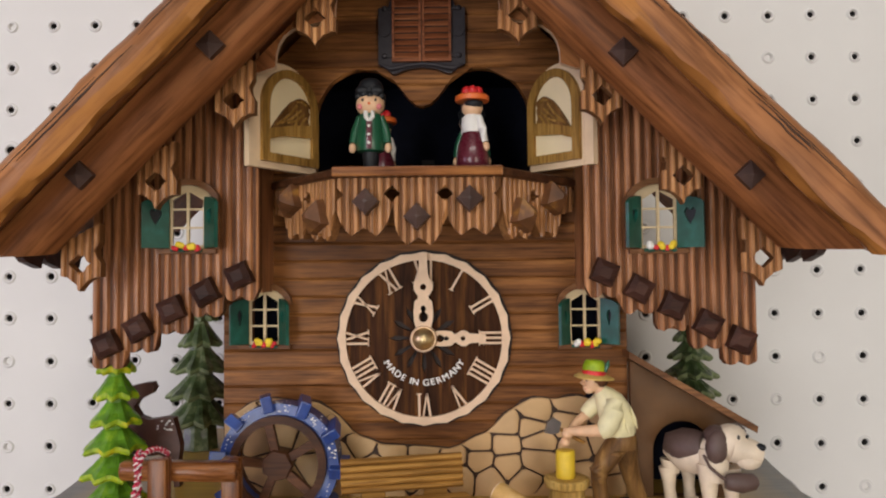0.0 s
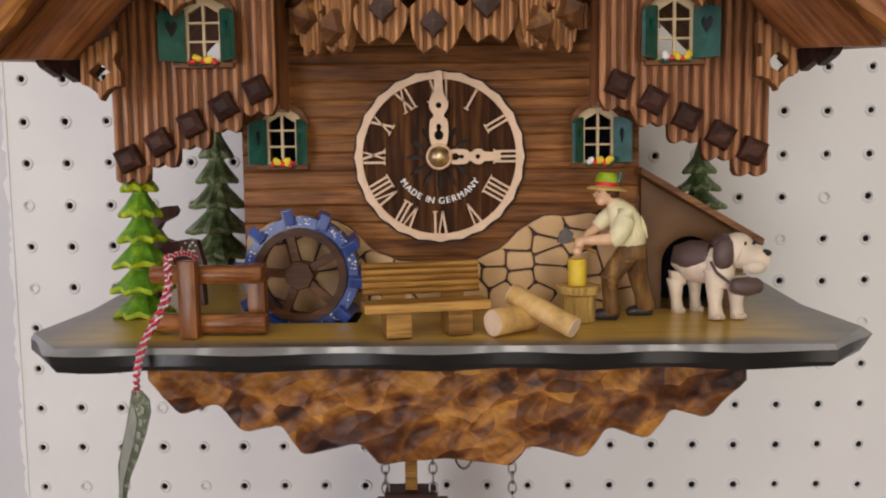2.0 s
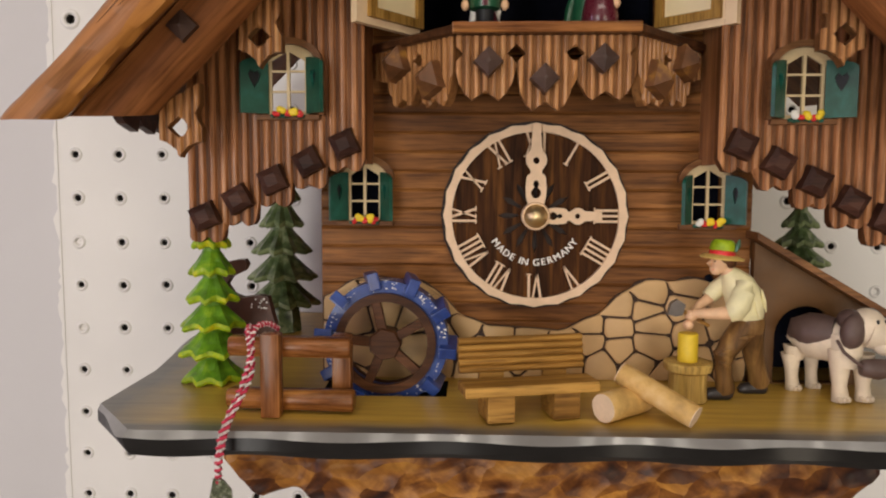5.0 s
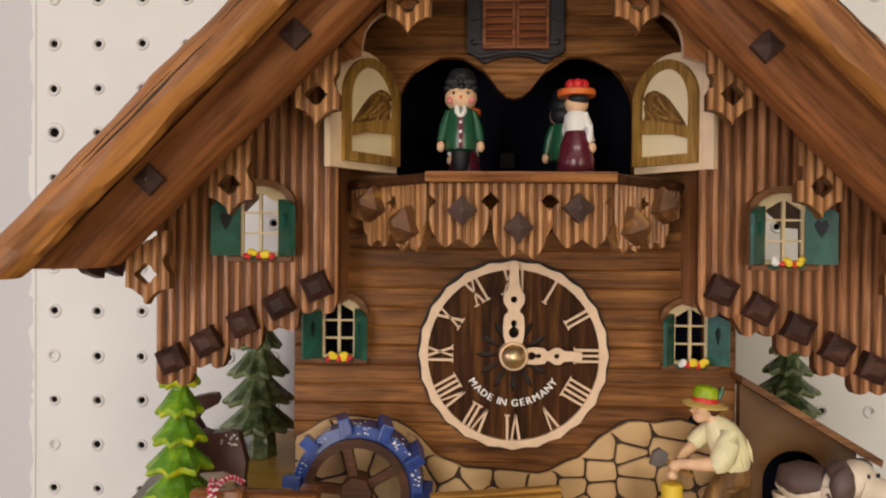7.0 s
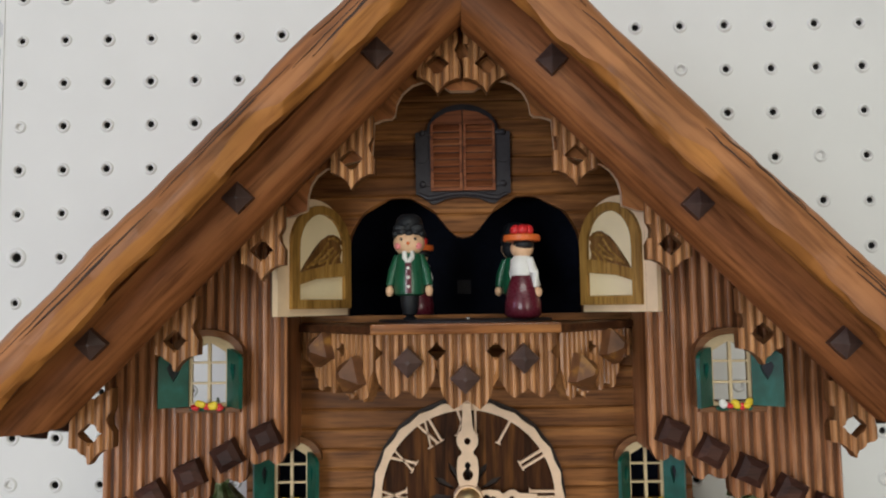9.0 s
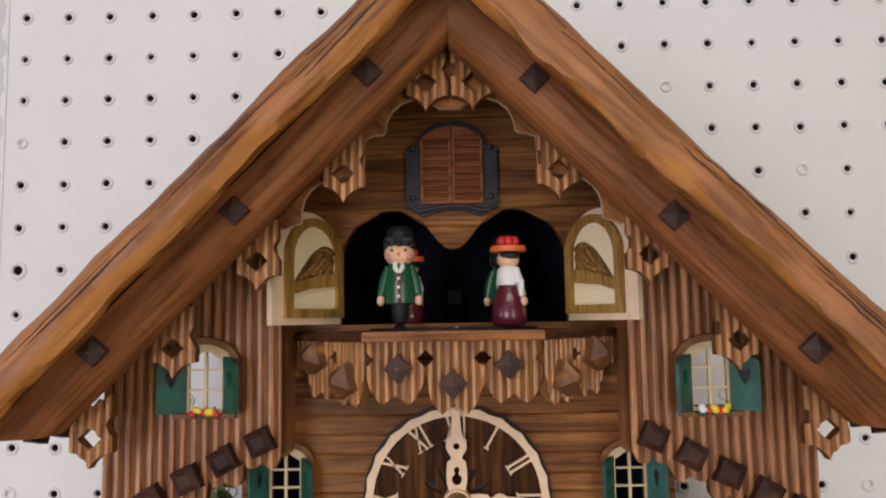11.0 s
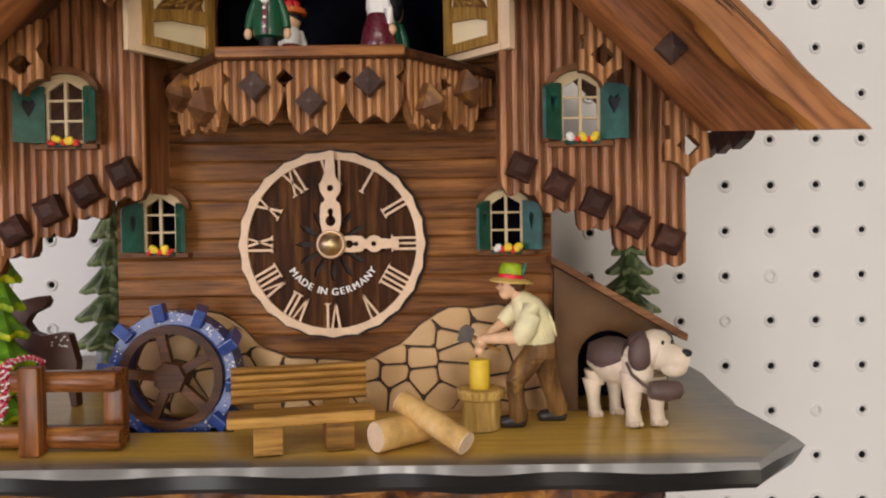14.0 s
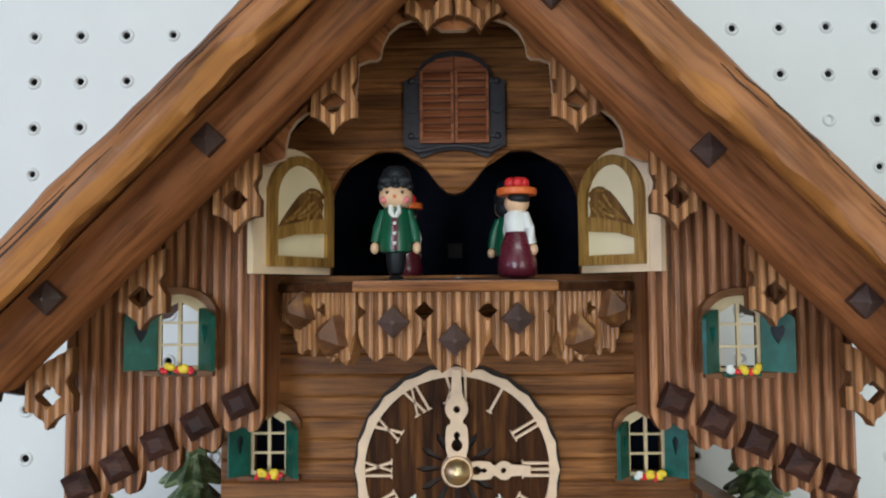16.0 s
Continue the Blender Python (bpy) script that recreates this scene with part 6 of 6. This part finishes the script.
def dancer(kind, x, y, turn, mats_seed=0):
    """Turned wooden dancer, one plain mesh."""
    bm = bmesh.new()
    if kind == "man":
        lathe(bm, [(2.4, 0), (2.6, 0.6), (1.2, 1.4), (2.6, 2.2), (3.3, 5), (3.6, 10)], (0, 0, 0), 20, 0)
        lathe(bm, [(4.2, 9.0), (5.6, 9.6), (5.9, 12), (5.3, 20), (4.4, 24.4), (2.2, 26.0)], (0, 0, 0), 24, 1)
        box(bm, -1.1, 1.1, -6.2, -4.6, 9.8, 21.0, 2, 0.3)
        for z in (12.2, 15.6, 19.0):
            ball(bm, (0, -6.35, z), (0.65, 0.35, 0.65), 3, None, 8)
        for s in (-1, 1):
            tube(bm, [(s * 1.5, -4.4, 25.2), (s * 1.3, -5.0, 22.8), (s * 0.2, -5.2, 21.0)], [0.9, 1.0, 0.6], 8, 3)
            tube(bm, [(s * 4.2, 0, 23.8), (s * 6.2, -0.4, 18), (s * 7.0, -1.0, 12.8)], [1.5, 1.8, 1.7], 12, 1)
            ball(bm, (s * 7.3, -1.4, 10.8), (1.5, 1.4, 2.1), 4)
        ball(bm, (0, -0.4, 28.6), (5.9, 5.4, 5.0), 4, None, 20)
        ball(bm, (0, 1.6, 31.8), (6.3, 5.4, 4.3), 0, None, 20)
        ball(bm, (0, 1.5, 28.4), (5.8, 4.8, 4.6), 0, None, 20)
        for s in (-1, 1):
            ball(bm, (s * 2.7, -3.0, 34.0), (3.2, 1.7, 1.9), 0, None, 14)
        ball(bm, (0, -3.7, 34.2), (1.4, 1.2, 1.9), 0, None, 12)
        lathe(bm, [(5.0, 34.2), (5.2, 36.2), (4.4, 38.2), (2.8, 39.4), (0.5, 39.7)], (0, 0.6, 0), 24, 0)
        for s in (-1, 1):
            ball(bm, (s * 2.6, -5.2, 29.7), (0.55, 0.35, 0.6), 0, None, 8)
            ball(bm, (s * 3.8, -4.3, 27.2), (1.3, 0.8, 1.3), 5, None, 8)
        ball(bm, (0, -5.7, 28.2), (0.65, 0.5, 0.65), 6, None, 8)
        for u, z, r in ((-4.4, 32.0, 1.9), (-2.2, 32.6, 1.9), (0.2, 31.9, 1.7), (2.4, 32.6, 1.9), (4.4, 31.9, 1.8)):
            ball(bm, (u, -4.1 + 0.1 * u * u, z), (r, 1.2, r * 0.9), 0, None, 10)
        mats = [M_HATB, M_COATG, M_SKIRT, M_WHITE, M_SKIN, M_PINK, M_ORANGE]
        label = "painted wooden dancer doll in green coat and black hat"
    else:
        lathe(bm, [(1.6, -0.2), (5.6, 0.6), (6.6, 1.8), (6.6, 5.4), (5.6, 10.6), (3.9, 15.6)], (0, 0, 0), 26, 0)
        lathe(bm, [(3.8, 15.2), (4.5, 18), (4.2, 21.4), (2.4, 23.2)], (0, 0, 0), 22, 1)
        for s in (-1, 1):
            tube(bm, [(s * 3.4, 0, 21.6), (s * 5.2, -0.6, 16.8), (s * 5.4, -1.8, 11.6)], [1.6, 1.7, 1.5], 12, 1)
            ball(bm, (s * 5.4, -2.2, 9.6), (1.7, 1.6, 2.0), 2)
        ball(bm, (0, 0, 25.4), (4.3, 4.2, 3.7), 2, None, 16)
        ball(bm, (-1.15, 0.33, 26.8), (3.9, 3.9, 2.5), 3, None, 16)
        lathe(bm, [(3.2, 28.0), (6.6, 28.1), (6.8, 28.5), (6.8, 30.0), (6.4, 30.4), (3.0, 30.5)], (0, 0, 0), 28, 4)
        for k in range(5):
            a = 2 * math.pi * k / 5
            ball(bm, (2.3 * math.cos(a), 2.3 * math.sin(a), 32.0), (2.1, 2.1, 2.2), 5, None, 14)
        mats = [M_SKIRT, M_WHITE, M_SKIN, M_HATB, M_ORANGE, M_RED]
        label = "painted wooden dancer doll in wine skirt and red hat"
    ob = link("dancer_doll", bm, mats, None, "", True)
    ob.matrix_world = pose(*place(x, y, 67.6), 0, 0, turn)
    tagged(ob, label, "doll", "dancers on the turntable")


deer()
water_wheel()
mill_rail()
bench()
split_log((20.5, -177, ground(-177) + 5.4), (37, -164, ground(-164) + 5.2), 5.2, "pale split log lying on the base board", 1)
split_log((28.5, -166, ground(-166) + 14.2), (50.0, -182, ground(-182) + 4.6), 4.1, "pale split log leaning on another log", 2)
stump()
woodcutter()
dog()
dancer("man", -20.6, -143, 0)
dancer("woman", 20.9, -149, 130)
dancer("woman", -19.5, -108, 200)
dancer("man", 21.6, -106, 180)


# ---------- tag, chains, pendulum ----------
def cord(path, name, parent, turns):
    """Two strands, red and white, wound round a line."""
    pts = [Vector(p) for p in path]
    fine = []
    for i in range(len(pts) - 1):
        p0, p1, p2, p3 = pts[max(i - 1, 0)], pts[i], pts[i + 1], pts[min(i + 2, len(pts) - 1)]
        for k in range(12):
            f = k / 12
            fine.append(0.5 * ((2 * p1) + (p2 - p0) * f + (2 * p0 - 5 * p1 + 4 * p2 - p3) * f * f + (3 * p1 - p0 - 3 * p2 + p3) * f ** 3))
    fine.append(pts[-1])
    for s, mat in ((0, M_CORD_R), (1, M_CORD_W)):
        line = []
        for i, p in enumerate(fine):
            d = (fine[min(i + 1, len(fine) - 1)] - fine[max(i - 1, 0)]).normalized()
            a = d.cross(Vector((0, 1, 0.2))).normalized()
            b = d.cross(a)
            ph = turns * 2 * math.pi * i / len(fine) + s * math.pi
            line.append(p + (a * math.cos(ph) + b * math.sin(ph)) * 0.6)
        bm = bmesh.new()
        tube(bm, line, 0.74 if s == 0 else 0.56, 7)
        part(name, bm, mat, parent, "red strand" if s == 0 else "white strand", True)


def price_tag():
    t = thing("hang_tag", 0, 0, 0, "green foil tag on red and white cord tied to rail", "tag")
    cord([(-103, -171, -37.5), (-101, -179.5, -38.8), (-100, -181, -46), (-102.5, -183, -56), (-106, -192, -67), (-106.4, -196.5, -76), (-106.4, -196.5, -84.0)], "cord", t, 24)
    cord([(-93, -170, -38.5), (-97, -172, -36.4), (-99.5, -179.5, -38.6), (-99.3, -182.5, -52), (-104.4, -191.5, -66), (-105.6, -197.0, -76), (-106.2, -196.8, -84.0)], "cord", t, 24)
    out = [(-107.9, -82.4), (-104.6, -82.8), (-102.0, -86.0), (-101.6, -90.6), (-103.8, -98.7), (-106.9, -107.0), (-110.0, -114.0), (-111.7, -121.0), (-112.2, -126.7), (-112.9, -131.2), (-116.6, -133.8), (-116.9, -131.7), (-114.8, -125.3), (-114.2, -118.2), (-114.2, -109.8), (-112.8, -104.2), (-110.6, -95.9), (-109.2, -89.0)]
    bm = bmesh.new()
    plate(bm, out, [], -197.6, -196.9, 0, 1)
    tag = part("tag", bm, [M_TAG, M_TAGEDGE], t, "green patterned foil tag with pale edge")
    bm = bmesh.new()
    plate(bm, [(-107.2, -88.5), (-106.4, -94), (-108.2, -102), (-110.4, -109), (-112.4, -116), (-113.0, -122), (-114.6, -131), (-115.8, -131), (-114.2, -124), (-113.8, -116), (-113.4, -109), (-111.8, -102), (-109.6, -94), (-108.6, -89)], [], -197.9, -197.6)
    part("tag_band", bm, M_TAGEDGE, tag, "silver curved band")
    for k in range(4):
        bm = bmesh.new()
        z = -91 - k * 4.6
        plate(bm, [(-104.6 - k * 0.9, z + 3), (-103.4 - k * 0.9, z + 2.4), (-103.9 - k * 0.9, z), (-105.1 - k * 0.9, z + 0.6)], [], -198.0, -197.6)
        part("print_bar", bm, M_TAGEDGE, tag)


def chain(x, y, top, links, label):
    t = thing("weight_chain", x, y, top, label, "chain", "hanging chains")
    rnd = random.Random(int(x))
    for k in range(links):
        bm = bmesh.new()
        n, q = 12, 6
        rings = []
        for i in range(n + 1):
            a = 2 * math.pi * i / n
            c = Vector((1.9 * math.cos(a), 0, 3.1 * math.sin(a)))
            nrm = Vector((math.cos(a), 0, math.sin(a)))
            rings.append([c + (nrm * math.cos(2 * math.pi * j / q) + Vector((0, 1, 0)) * math.sin(2 * math.pi * j / q)) * 0.52 for j in range(q)])
        loft(bm, rings, 0, False)
        bmesh.ops.remove_doubles(bm, verts=bm.verts, dist=0.001)
        bm.transform(Matrix.Translation((0, 0, -3.0 - k * 5.0)) @ Matrix.Rotation(radians(90 * (k % 2) + rnd.uniform(-14, 14)), 4, "Z"))
        part("link", bm, M_STEEL, t, "", True)


def pendulum():
    t = thing("pendulum", -17, -92, -78, "brown wooden pendulum with stepped block bob", "pendulum")
    bm = bmesh.new()
    box(bm, -3.0, 3.0, -1.5, 1.5, -86, 0, 0, 0.3)
    part("rod", bm, M_BENCH, t, "flat light brown rod")
    bm = bmesh.new()
    box(bm, -13, 13, -7, 7, -96, -85, 0, 0.7)
    bob = part("bob_cap", bm, M_WHEEL, t, "dark brown cap block")
    bm = bmesh.new()
    box(bm, -18, 18, -8, 8, -155, -92, 0, 0.8)
    part("bob", bm, M_STUD2, t, "brown block bob")


def hook():
    t = thing("wire_loop", 9.2, -98, -78, "thin bent steel wire loop", "wire loop")
    bm = bmesh.new()
    tube(bm, [(-4.2, 0, 0), (-4.2, 0, -64), (-3.6, 0, -69), (-1.9, 0, -71.6), (0, 0, -72.5), (1.9, 0, -71.6), (3.6, 0, -69), (4.2, 0, -64), (4.2, 0, 0)], 0.62, 8)
    part("wire", bm, M_FLAG, t, "", True)


price_tag()
chain(-29.5, -96, -78, 70, "grey steel link chain")
chain(-6.0, -96, -78, 70, "grey steel link chain")
chain(33.0, -96, -78, 70, "grey steel link chain")
pendulum()
hook()
